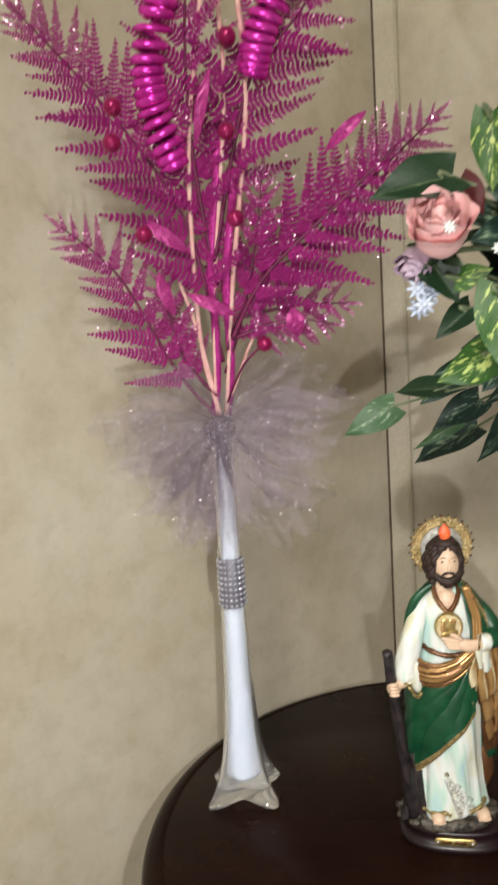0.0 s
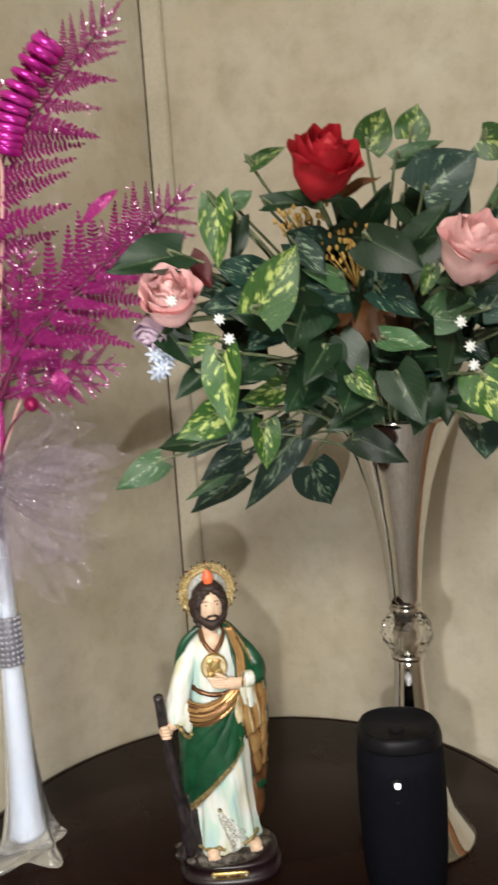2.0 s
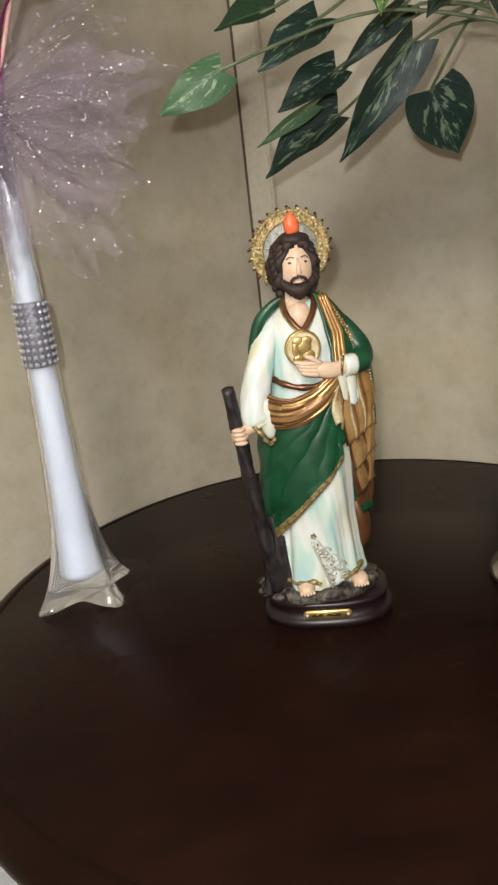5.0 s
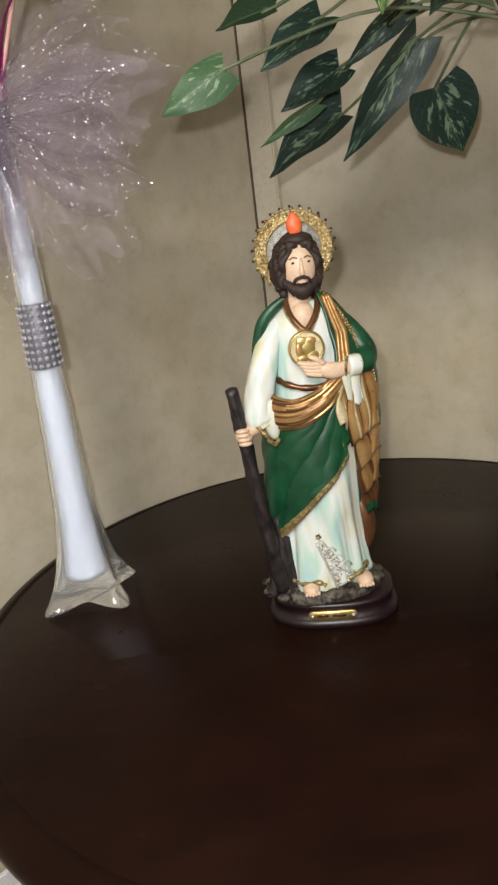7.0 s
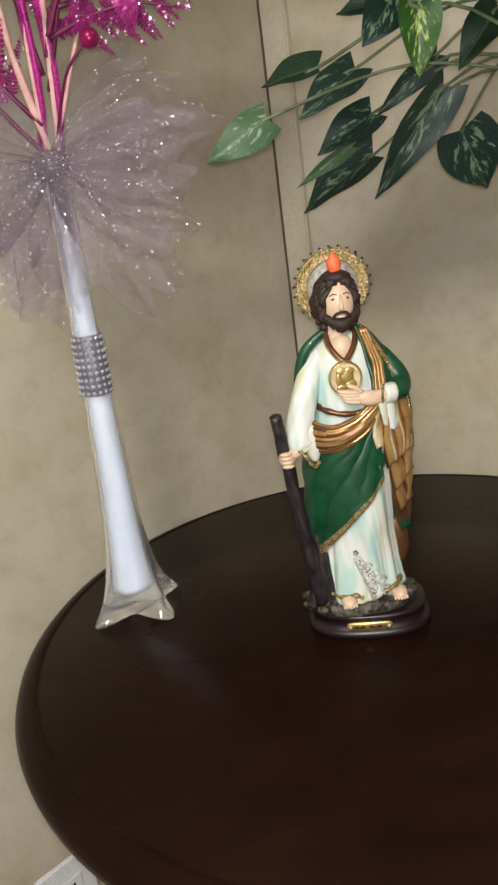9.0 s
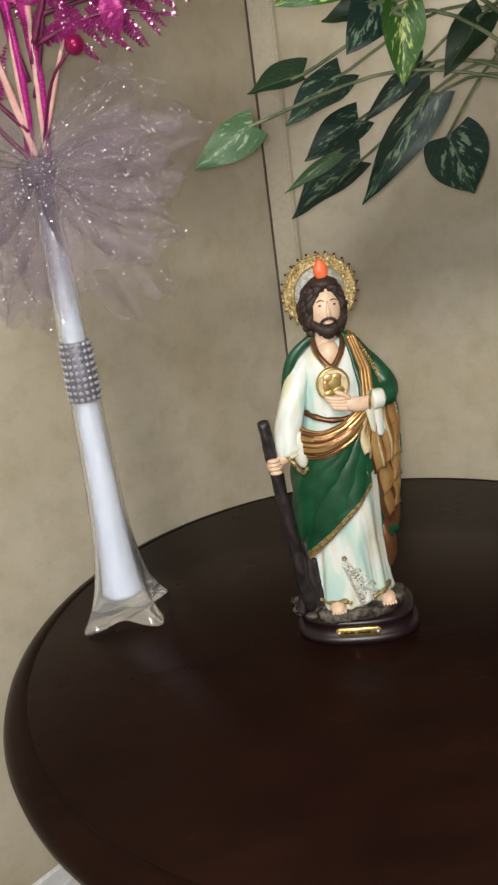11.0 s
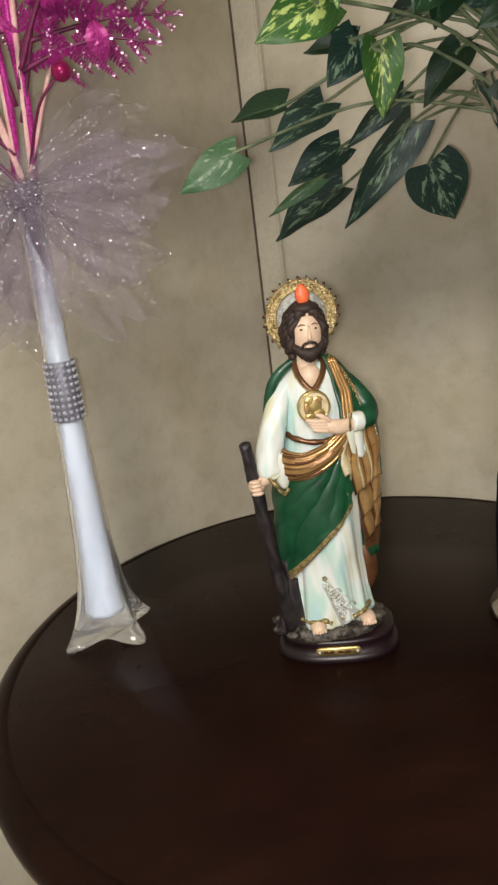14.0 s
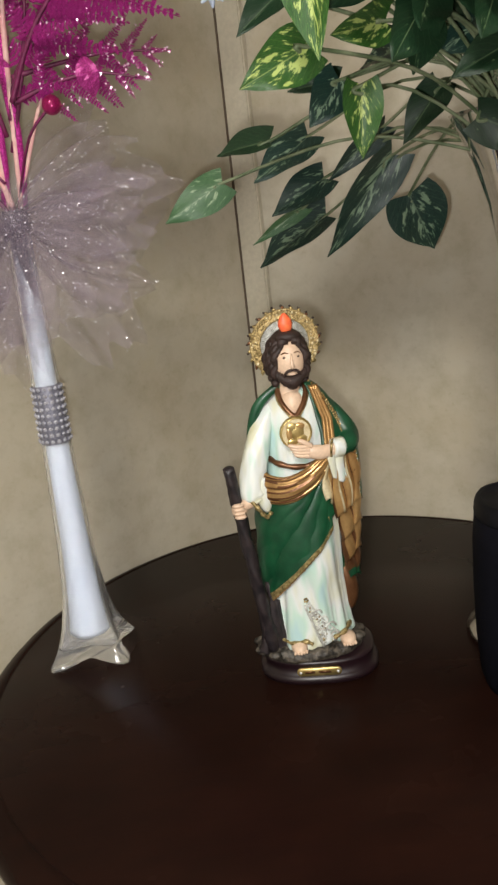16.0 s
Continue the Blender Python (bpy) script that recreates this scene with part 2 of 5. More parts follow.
REDP = surface("red_petal", (0.34, 0.004, 0.013), (0.60, 0.012, 0.030), 55, 700, 0.6, bump=0.25, bump_scale=260)
PINKP = surface("pink_petal", (0.94, 0.50, 0.51), (0.97, 0.66, 0.65), 45, 700, 0.6, bump=0.25, bump_scale=260)
LILAC = surface("lilac_petal", (0.42, 0.30, 0.42), (0.58, 0.46, 0.56), 60, 700, 0.6, bump=0.2)
PALEBLUE = surface("pale_blue_petal", (0.38, 0.45, 0.58), (0.6, 0.66, 0.76), 150, 700, 0.6)
WHITEP = surface("white_petal", (0.72, 0.76, 0.76), (0.86, 0.88, 0.86), 120, 700, 0.5)
GOLDP = surface("ochre_floret", (0.34, 0.19, 0.035), (0.56, 0.36, 0.09), 250, 900, 0.6)

# ---- building helpers ----


def mesh_object(name, bm, material, smooth=True):
    me = bpy.data.meshes.new(name)
    bmesh.ops.recalc_face_normals(bm, faces=bm.faces[:])
    for f in bm.faces:
        f.smooth = smooth
    bm.to_mesh(me)
    bm.free()
    for m in material if isinstance(material, (list, tuple)) else [material]:
        me.materials.append(m)
    return new(name, me)


def part(name, bm, material, parent, label="", smooth=True):
    ob = mesh_object(name, bm, material, smooth)
    ob.parent = parent
    if label:
        ob["label"] = label
    return ob


def again(ob, m, parent):
    """A further piece on the same mesh."""
    o = new(ob.name.split(".")[0], ob.data)
    o.parent = parent
    o.matrix_basis = m
    return o


def thing(name, place, label, category, group="", kind=""):
    ob = new(name)
    ob.empty_display_size = 0.02
    ob.location = place
    return tagged(ob, label, category, group, kind)


def rings(bm, rows, mat=0, cap=(True, True), closed=True):
    """Skin rows of points (lists of Vectors of one length) into quads."""
    vs = [[bm.verts.new(p) for p in row] for row in rows]
    n = len(vs[0])
    for a, b in zip(vs, vs[1:]):
        for k in range(n if closed else n - 1):
            q = (k + 1) % n
            f = bm.faces.new((a[k], a[q], b[q], b[k]))
            f.material_index = mat
    for flag, row in ((cap[0], vs[0]), (cap[1], vs[-1])):
        if flag and closed:
            bm.faces.new(row).material_index = mat
    return vs


def lathe(bm, profile, n=48, mat=0, centre=(0, 0), cap=(True, True)):
    cx, cy = centre
    rings(bm, [[Vector((cx + r * math.cos(6.28318531 * k / n), cy + r * math.sin(6.28318531 * k / n), z)) for k in range(n)] for r, z in profile], mat, cap)


def tube(bm, pts, radii, n=10, mat=0, flat=1.0, fold=None):
    """A tube along a bent line with its own radius at each point."""
    pts = [Vector(p) for p in pts]
    rows = []
    side = None
    for k, p in enumerate(pts):
        d = (pts[min(k + 1, len(pts) - 1)] - pts[max(k - 1, 0)]).normalized()
        if side is None:
            side = d.cross(Vector((0, 1, 0)) if abs(d.y) < 0.9 else Vector((1, 0, 0))).normalized()
        side = (side - d * side.dot(d)).normalized()
        other = d.cross(side)
        r = radii[k] if isinstance(radii, (list, tuple)) else radii
        row = []
        for j in range(n):
            a = 6.28318531 * j / n
            rr = r * (1 + (fold(a, k) if fold else 0))
            row.append(p + side * rr * math.cos(a) + other * rr * flat * math.sin(a))
        rows.append(row)
    rings(bm, rows, mat)


def box(bm, lo, hi, mat=0, bevel=0.0):
    b2 = bmesh.new()
    bmesh.ops.create_cube(b2, size=1.0)
    for v in b2.verts:
        v.co = Vector([lo[k] + (v.co[k] + 0.5) * (hi[k] - lo[k]) for k in range(3)])
    if bevel:
        bmesh.ops.bevel(b2, geom=b2.edges[:], offset=bevel, segments=2, affect="EDGES")
    merge(bm, b2, mat)


def merge(bm, b2, mat=0, m=None):
    new_v = {v: bm.verts.new(m @ v.co if m else v.co) for v in b2.verts}
    for f in b2.faces:
        bm.faces.new([new_v[v] for v in f.verts]).material_index = mat
    b2.free()


def ball(bm, c, r, mat=0, u=12, v=8, m=None):
    b2 = bmesh.new()
    bmesh.ops.create_uvsphere(b2, u_segments=u, v_segments=v, radius=1.0)
    r = Vector((r, r, r)) if isinstance(r, (int, float)) else Vector(r)
    for w in b2.verts:
        w.co = Vector((w.co.x * r.x, w.co.y * r.y, w.co.z * r.z))
        if m:
            w.co = m @ w.co
        w.co += Vector(c)
    merge(bm, b2, mat)


def bezier(p, k):
    """Points along a smooth line through the given ones."""
    p = [Vector(q) for q in p]
    out = []
    for i in range(len(p) - 1):
        a, b, c, d = p[max(i - 1, 0)], p[i], p[i + 1], p[min(i + 2, len(p) - 1)]
        for s in range(k):
            t = s / k
            out.append(0.5 * ((2 * b) + (c - a) * t + (2 * a - 5 * b + 4 * c - d) * t * t + (3 * b - a - 3 * c + d) * t ** 3))
    out.append(p[-1])
    return out


# ---- the room ----
CORNER = Vector((0.183, 1.145, 0))
DL = Vector((math.cos(radians(223.5)), math.sin(radians(223.5)), 0))
DR = Vector((math.cos(radians(325)), math.sin(radians(325)), 0))
SIZE, HIGH = 3.3, 2.4


def wall(name, a, d, length, label, inward):
    """A slab 0.1 thick that stands behind the line from a along d."""
    bm = bmesh.new()
    box(bm, (0, -0.1, 0), (length, 0, HIGH))
    o = mesh_object(name, bm, WALL, False)
    x = d.normalized()
    y = inward.normalized()
    z = Vector((0, 0, 1))
    if x.cross(y).dot(z) < 0:
        a, x = a + d.normalized() * length, -x
    m = Matrix((x, y, z)).transposed().to_4x4()
    m.translation = a
    o.matrix_world = m
    return tagged(o, label, "wall", kind="structure")


NL, NR = Vector((-DL.y, DL.x, 0)), Vector((DR.y, -DR.x, 0))
NL = NL if NL.dot(DR) > 0 else -NL
NR = NR if NR.dot(DL) > 0 else -NR
wall("wall_left", CORNER + DL * 0.004, DL, SIZE, "mottled yellow-beige vinyl wall panel", NL)
wall("wall_right", CORNER, DR, SIZE, "mottled grey-beige vinyl wall panel", NR)
P1, P2 = CORNER + DL * SIZE, CORNER + DR * SIZE
P3 = P1 + DR * SIZE
wall("wall_back", P1, DR, SIZE, "plain beige wall behind the viewer", -NR)
wall("wall_far_side", P2, DL, SIZE, "plain beige side wall", -NL)
for nm, z0, z1, mat, lab in (("floor", -0.05, 0.0, FLOOR, "plain grey-beige vinyl floor"), ("ceiling", HIGH, HIGH + 0.05, CEIL, "off-white painted ceiling")):
    bm = bmesh.new()
    lo = [bm.verts.new((p.x, p.y, z0)) for p in (CORNER, P1, P3, P2)]
    hi = [bm.verts.new((p.x, p.y, z1)) for p in (CORNER, P1, P3, P2)]
    bm.faces.new(lo)
    bm.faces.new(hi)
    for k in range(4):
        bm.faces.new((lo[k], lo[(k + 1) % 4], hi[(k + 1) % 4], hi[k]))
    tagged(mesh_object(nm, bm, mat, False), lab, nm, kind="structure")

# corner: strip coloured as the joint's shadow, flat trim strip with raised bead beside
bm = bmesh.new()
box(bm, (-0.0022, 0.0005, 0), (0.0012, 0.0040, HIGH))
joint = mesh_object("trim_joint", bm, GAP, False)
joint.matrix_world = Matrix((DR, NR, Vector((0, 0, 1)))).transposed().to_4x4()
joint.location = CORNER
tagged(joint, "dark strip as the shadow line of the wall corner joint", "trim", kind="structure")
bm = bmesh.new()
box(bm, (0.0016, 0.0, 0), (0.0320, 0.0035, HIGH), 0, 0.001)
box(bm, (0.0326, 0.0, 0), (0.0375, 0.0105, HIGH), 0, 0.0018)
strip = mesh_object("trim", bm, TRIM, False)
strip.matrix_world = Matrix((DR, NR, Vector((0, 0, 1)))).transposed().to_4x4()
strip.location = CORNER
tagged(strip, "narrow beige corner trim strip", "trim", kind="structure")

# a wooden door further along the wall, seen only in the chrome
door = thing("door_1", (0, 0, 0), "orange-brown wooden door", "door", kind="structure")
door.matrix_world = Matrix((DR, NR, Vector((0, 0, 1)))).transposed().to_4x4()
door.location = CORNER + DR * 1.05
bm = bmesh.new()
box(bm, (0, -0.03, 0), (0.8, 0.045, 2.03), 0, 0.004)
part("door_leaf", bm, DOOR, door, smooth=False)
for za, zb in ((0.2, 0.95), (1.1, 1.85)):
    bm = bmesh.new()
    box(bm, (0.12, 0.045, za), (0.68, 0.055, zb), 0, 0.008)
    part("panel", bm, DOOR, door, smooth=False)

# unseen ceiling lamp, added as the source of the room's soft light
fix = thing("ceiling_lamp", (-0.20, -1.30, HIGH), "unseen round white ceiling lamp added for room light", "lamp")
bm = bmesh.new()
lathe(bm, [(0.372, 0.0), (0.372, -0.03), (0.358, -0.032), (0.358, -0.004)], 40, cap=(True, False))
part("lamp_ring", bm, CEIL, fix)

# wall outlet on the left panel, under the table's edge
outlet = thing("wall_outlet", (0, 0, 0), "white plastic double wall socket", "outlet")
outlet.matrix_world = Matrix((-DL, -NL, Vector((0, 0, 1)))).transposed().to_4x4()
OUT = CORNER + DL * 0.474
outlet.location = (OUT.x, OUT.y, 0.379)
bm = bmesh.new()
box(bm, (-0.035, -0.006, -0.0575), (0.035, 0.0, 0.0575), 0, 0.002)
part("cover_plate", bm, PLATE, outlet, smooth=False)
for z in (0.021, -0.021):
    bm = bmesh.new()
    box(bm, (-0.017, -0.008, z - 0.014), (0.017, -0.0062, z + 0.014), 0, 0.0008)
    face = part("socket", bm, PLATE, outlet, smooth=False)
    for x in (-0.0065, 0.0065):
        bm = bmesh.new()
        box(bm, (x - 0.0012, -0.0086, z - 0.001), (x + 0.0012, -0.0079, z + 0.007))
        part("slot", bm, HOLE, face, smooth=False)

# ---- the table ----
TOP = 0.75
table = thing("round_table", (0.2128, 0.7238, 0), "round dark espresso wooden table in the room corner", "table")
R = 0.3250
bm = bmesh.new()
lathe(bm, [(0.02, TOP), (R - 0.0225, TOP), (R - 0.0217, TOP - 0.0008), (R - 0.0205, TOP - 0.0008), (R - 0.0195, TOP - 0.0001), (R - 0.015, TOP - 0.0008), (R - 0.009, TOP - 0.003), (R - 0.003, TOP - 0.0085), (R, TOP - 0.016), (R - 0.001, TOP - 0.024), (R - 0.006, TOP - 0.030), (R - 0.014, TOP - 0.033), (R - 0.016, TOP - 0.037), (0.02, TOP - 0.037)], 160)
part("tabletop", bm, TABLE, table)
bm = bmesh.new()
lathe(bm, [(0.05, 0.712), (0.045, 0.66), (0.03, 0.6), (0.036, 0.45), (0.05, 0.3), (0.055, 0.2), (0.04, 0.13), (0.07, 0.1)], 32)
part("pedestal", bm, TABLE, table)
bm = bmesh.new()
lathe(bm, [(0.16, 0.0), (0.165, 0.02), (0.15, 0.05), (0.09, 0.075), (0.06, 0.1)], 40)
part("foot", bm, TABLE, table)

# ---- tall glass vase ----
VX, VY, VH = -0.0172, 0.782, 0.397
vase = thing("tall_vase", (VX, VY, TOP), "tall slim clear glass vase with milky white core", "vase")


def vase_rows(grow, z0, z1, n=96, steps=40, foot=True):
    rows = []
    for k in range(steps + 1):
        z = z0 + (z1 - z0) * (k / steps) ** 1.4
        flare = math.exp(-z / 0.028)
        neck = 0.0097 + 0.0072 * (1 - z / 0.397) ** 1.2 + 0.0105 * math.exp(-z / 0.062)
        row = []
        for j in range(n):
            a = 6.28318531 * j / n
            corner = max(0.0, 1.06 - math.sqrt(math.cos(2 * a) ** 2 + 0.07))
            ridge = 0.10 * (abs(math.sin(2 * a)) ** 3 - 0.4) * math.exp(-z / 0.16)
            r = neck * (1 + ridge) + flare * (-0.001 + 0.0255 * corner) + grow
            lift = 0.006 * (1 - corner) * math.exp(-z / 0.010) if foot else 0
            row.append(Vector((r * math.cos(a), r * math.sin(a), z + lift)))
        rows.append(row)
    return rows


bm = bmesh.new()
inside = [r for r in vase_rows(-0.0022, 0.016, VH - 0.0005, foot=False)]
rings(bm, vase_rows(0.0, 0.0, VH) + inside[::-1])
part("glass_body", bm, VGLASS, vase, "clear glass with four pointed feet").visible_shadow = False
bm = bmesh.new()
rows = []
for k in range(31):
    z = 0.022 + (VH - 0.03) * (k / 30) ** 1.3
    r = 0.0074 + 0.0050 * (1 - z / 0.397) ** 1.2 + 0.0092 * math.exp(-z / 0.060)
    rows.append([Vector((r * math.cos(6.2832 * j / 32) * (1 + 0.05 * math.cos(25.13 * j / 32)), r * math.sin(6.2832 * j / 32), z)) for j in range(32)])
rings(bm, rows)
part("white_core", bm, CORE, vase, "milky white inner core")
band = thing("rhinestone_band", (VX, VY, TOP + 0.204), "silver rhinestone mesh band round the vase neck", "band")
bm = bmesh.new()
lathe(bm, [(0.0129, 0.0), (0.0133, 0.001), (0.0124, 0.050), (0.0118, 0.051)], 40, cap=(False, False))
part("mesh_backing", bm, MESHBAND, band)
bm = bmesh.new()
s = 0.0019
top = [bm.verts.new((0.45 * s * math.cos(a), 0.45 * s * math.sin(a), 0.8 * s)) for a in [k * 0.785398 for k in range(8)]]
mid = [bm.verts.new((s * math.cos(a), s * math.sin(a), 0.25 * s)) for a in [k * 0.785398 + 0.39 for k in range(8)]]
low = [bm.verts.new((0.85 * s * math.cos(a), 0.85 * s * math.sin(a), -0.2 * s)) for a in [k * 0.785398 + 0.39 for k in range(8)]]
bm.faces.new(top)
for k in range(8):
    q = (k + 1) % 8
    bm.faces.new((top[k], mid[k], top[q]))
    bm.faces.new((top[q], mid[k], mid[q]))
    bm.faces.new((mid[k], low[k], low[q], mid[q]))
stone = part("rhinestone", bm, RHINE, band, smooth=False)
COLS, ROWS_N = 16, 9
for i in range(COLS):
    for j in range(ROWS_N):
        a = 6.28318531 * i / COLS
        m = Matrix.Translation(((0.0133 - 0.00009 * j) * math.cos(a), (0.0133 - 0.00009 * j) * math.sin(a), 0.0027 + 0.0057 * j)) @ Matrix.Rotation(a, 4, "Z") @ Matrix.Rotation(radians(90), 4, "Y")
        if i == 0 and j == 0:
            stone.matrix_basis = m
        else:
            again(stone, m, band)

# ---- tulle bow ----
bow = thing("tulle_bow", (VX, VY - 0.012, 1.138), "sheer grey-lilac tulle bow with silver glitter", "bow")
TIE = bow.location.copy()


def tulle_sheet(tip, width, wave, seed):
    """A gathered fan of net from the tie out to tip."""
    rnd = random.Random(seed)
    tip = (Vector(tip) - TIE) * 0.90
    d = tip.normalized()
    side = d.cross(Vector((0, -1, 0.2))).normalized()
    up = side.cross(d)
    bm = bmesh.new()
    rows = []
    ph = rnd.random() * 6
    for k in range(19):
        s = k / 18
        row = []
        for j in range(33):
            u = j / 32 * 2 - 1
            w = width * (0.06 + 0.94 * math.sin(min(1, s * 1.15) * 1.5708) ** 0.9)
            edge = 1 - 0.22 * abs(u) ** 2 + 0.10 * math.sin(9 * u + ph) + 0.05 * math.sin(21 * u + 3 * ph) + 0.16 * math.sin(3 * u + 2 * ph)
            p = d * (tip.length * s * edge) + side * (u * w * 0.5)
            p += up * (1.4 * wave * s * math.sin(u * 6.5 + ph + 2 * s) + 0.45 * wave * (0.3 + s) * math.sin(u * 17 + ph + 3 * s) + 0.2 * wave * math.sin(u * 31 - ph))
            p += Vector((0, 0, -0.010 * s * s))
            row.append(p)
        rows.append(row)
    rings(bm, rows, closed=False)
    part("tulle_loop", bm, TULLE, bow)
    fl = bmesh.new()
    for _ in range(130):
        k, j = min(18, int(19 * rnd.random() ** 0.6)), rnd.randrange(0, 33)
        c = rows[k][j] + Vector((rnd.uniform(-1, 1), -1.5, rnd.uniform(-1, 1))) * 0.0012
        q = 0.00035 + 0.0005 * rnd.random() ** 2
        vs = [fl.verts.new(c + Vector((math.cos(a) * q, rnd.uniform(-0.4, 0.4) * q, math.sin(a) * q))) for a in (0.3, 2.4, 4.5)]
        fl.faces.new(vs)
    tagged(part("glitter", fl, SPARK, bow, "silver glitter flecks, glint painted white", False), kind="stuff")


tulle_sheet((-0.126, 0.740, 1.154), 0.128, 0.012, 1)
tulle_sheet((-0.101, 0.720, 1.100), 0.120, 0.012, 2)
tulle_sheet((-0.057, 0.730, 1.042), 0.105, 0.010, 3)
tulle_sheet((0.038, 0.750, 1.029), 0.112, 0.011, 4)
tulle_sheet((0.073, 0.740, 1.093), 0.105, 0.012, 5)
tulle_sheet((0.109, 0.770, 1.146), 0.120, 0.010, 6)
tulle_sheet((0.080, 0.790, 1.206), 0.112, 0.010, 7)
tulle_sheet((-0.097, 0.800, 1.182), 0.105, 0.010, 8)
tulle_sheet((-0.107, 0.700, 1.130), 0.11, 0.014, 9)
tulle_sheet((-0.011, 0.700, 1.053), 0.11, 0.012, 10)
tulle_sheet((0.094, 0.720, 1.121), 0.11, 0.012, 11)
tulle_sheet((0.093, 0.750, 1.175), 0.11, 0.012, 12)
tulle_sheet((-0.086, 0.750, 1.066), 0.11, 0.012, 13)
bm = bmesh.new()
ball(bm, (0, -0.004, 0), (0.016, 0.013, 0.012), 0, 16, 10)
part("knot", bm, TULLE, bow)

# ---- magenta glitter arrangement ----
spray = thing("glitter_spray", (VX, VY, TOP + VH), "magenta glitter fern spray with foil curls and berries", "decoration")
ORG = spray.location.copy()


def pinna_mesh():
    """One side branch of a fern: a rib with paired narrow toothed leaflets that leave gaps, 1 long along x."""
    bm = bmesh.new()
    tube(bm, [(0, 0, 0), (0.5, 0, 0.02), (1, 0, -0.02)], [0.013, 0.010, 0.004], 5)
    n = 17
    for k in range(n):
        s = (k + 0.6) / n
        for sg in (1, -1):
            h = (0.178 * (1 - s) ** 0.8 + 0.012) * (0.88 + 0.12 * math.sin(k * 2.7 + sg))
            w = 0.0245 * (1.1 - 0.3 * s)
            lift = 0.035 * math.sin(k * 2.1 + sg)
            z0 = 0.02 * math.sin(3.1416 * s)
            a = bm.verts.new((s - w * 0.7, 0, z0))
            b = bm.verts.new((s + 0.08 * h - w, sg * h * 0.40, z0 + 0.012 + 0.4 * lift))
            c = bm.verts.new((s + 0.20 * h - w * 0.9, sg * h * 0.74, z0 + 0.008 + 0.8 * lift))
            d = bm.verts.new((s + 0.36 * h, sg * h, z0 - 0.01 + lift))
            e = bm.verts.new((s + 0.20 * h + w * 0.9, sg * h * 0.70, z0 - 0.004 + 0.8 * lift))
            f = bm.verts.new((s + 0.08 * h + w, sg * h * 0.36, z0 + 0.4 * lift))
            g = bm.verts.new((s + w * 0.7, 0, z0))
            bm.faces.new((a, b, f, g))
            bm.faces.new((b, c, e, f))
            bm.faces.new((c, d, e))
    return bm


PINNA = None


def frond(pts, longest, seed, face=(0, -1, 0.1)):
    global PINNA
    rnd = random.Random(seed)
    line = [p - ORG for p in bezier(pts, 10)]
    bm = bmesh.new()
    n = len(line)
    tube(bm, line, [0.0022 * (1 - 0.7 * k / n) for k in range(n)], 6)
    st = part("fern_frond", bm, FERNSTEM, spray, "glitter-coated magenta fern frond")
    spans = [0.0]
    for p, q in zip(line, line[1:]):
        spans.append(spans[-1] + (q - p).length)
    whole = spans[-1]
    reach = 0.22 * whole
    while reach < whole - 0.004:
        k = max(1, min(n - 2, max(i for i in range(n) if spans[i] <= reach)))
        s = (reach - 0.22 * whole) / (0.78 * whole)
        at = line[k].lerp(line[k + 1], (reach - spans[k]) / (spans[k + 1] - spans[k]))
        reach += 0.0245 - 0.0140 * s
        d = (line[k + 1] - line[k - 1]).normalized()
        nor = Vector(face).normalized()
        side = d.cross(nor).normalized()
        ln = 1.02 * longest * ((0.80 + 0.20 * math.sin(min(1.0, s * 4.0) * 1.5708)) * (1 - s) ** 0.5 + 0.07)
        for sg in (1, -1):
            ang = radians(60 - 20 * s + rnd.uniform(-7, 7))
            x = (d * math.cos(ang) + side * sg * math.sin(ang) + nor * rnd.uniform(-0.25, 0.3)).normalized()
            y = nor.cross(x).normalized()
            z = x.cross(y)
            m = Matrix((x, y, z)).transposed().to_4x4() @ Matrix.Scale(ln * rnd.uniform(0.9, 1.1), 4)
            m.translation = at
            if PINNA is None:
                PINNA = part("pinna", pinna_mesh(), FERN, st, smooth=False)
                PINNA.matrix_basis = m
            else:
                again(PINNA, m, st)
    x = (line[-1] - line[-3]).normalized()
    y = Vector(face).cross(x).normalized()
    m = Matrix((x, y, x.cross(y))).transposed().to_4x4() @ Matrix.Scale(longest * 0.34, 4)
    m.translation = line[-2]
    again(PINNA, m, st)


frond([(-0.021, 0.785, 1.146), (-0.056, 0.771, 1.196), (-0.098, 0.744, 1.285), (-0.145, 0.730, 1.332)], 0.064, 1)
frond([(-0.010, 0.770, 1.201), (-0.031, 0.733, 1.325), (-0.077, 0.708, 1.407), (-0.153, 0.680, 1.499)], 0.082, 2)
frond([(-0.004, 0.766, 1.212), (0.013, 0.755, 1.249), (0.084, 0.737, 1.311), (0.185, 0.711, 1.395)], 0.080, 3, (0.1, -1, 0.25))
frond([(0.002, 0.751, 1.222), (0.036, 0.735, 1.276), (0.109, 0.717, 1.337), (0.152, 0.706, 1.373)], 0.06, 8, (-0.15, -1, 0.1))
frond([(-0.009, 0.742, 1.293), (0.032, 0.701, 1.429), (0.072, 0.688, 1.472), (0.132, 0.670, 1.534)], 0.078, 4)
frond([(-0.009, 0.749, 1.271), (-0.019, 0.715, 1.384), (-0.014, 0.685, 1.484), (0.007, 0.653, 1.589)], 0.07, 5)
frond([(-0.008, 0.773, 1.190), (0.012, 0.757, 1.243), (0.028, 0.740, 1.302), (0.040, 0.720, 1.366)], 0.055, 6, (-0.2, -1, 0))
frond([(-0.019, 0.779, 1.168), (-0.045, 0.769, 1.203), (-0.056, 0.756, 1.247), (-0.063, 0.742, 1.293)], 0.045, 7)

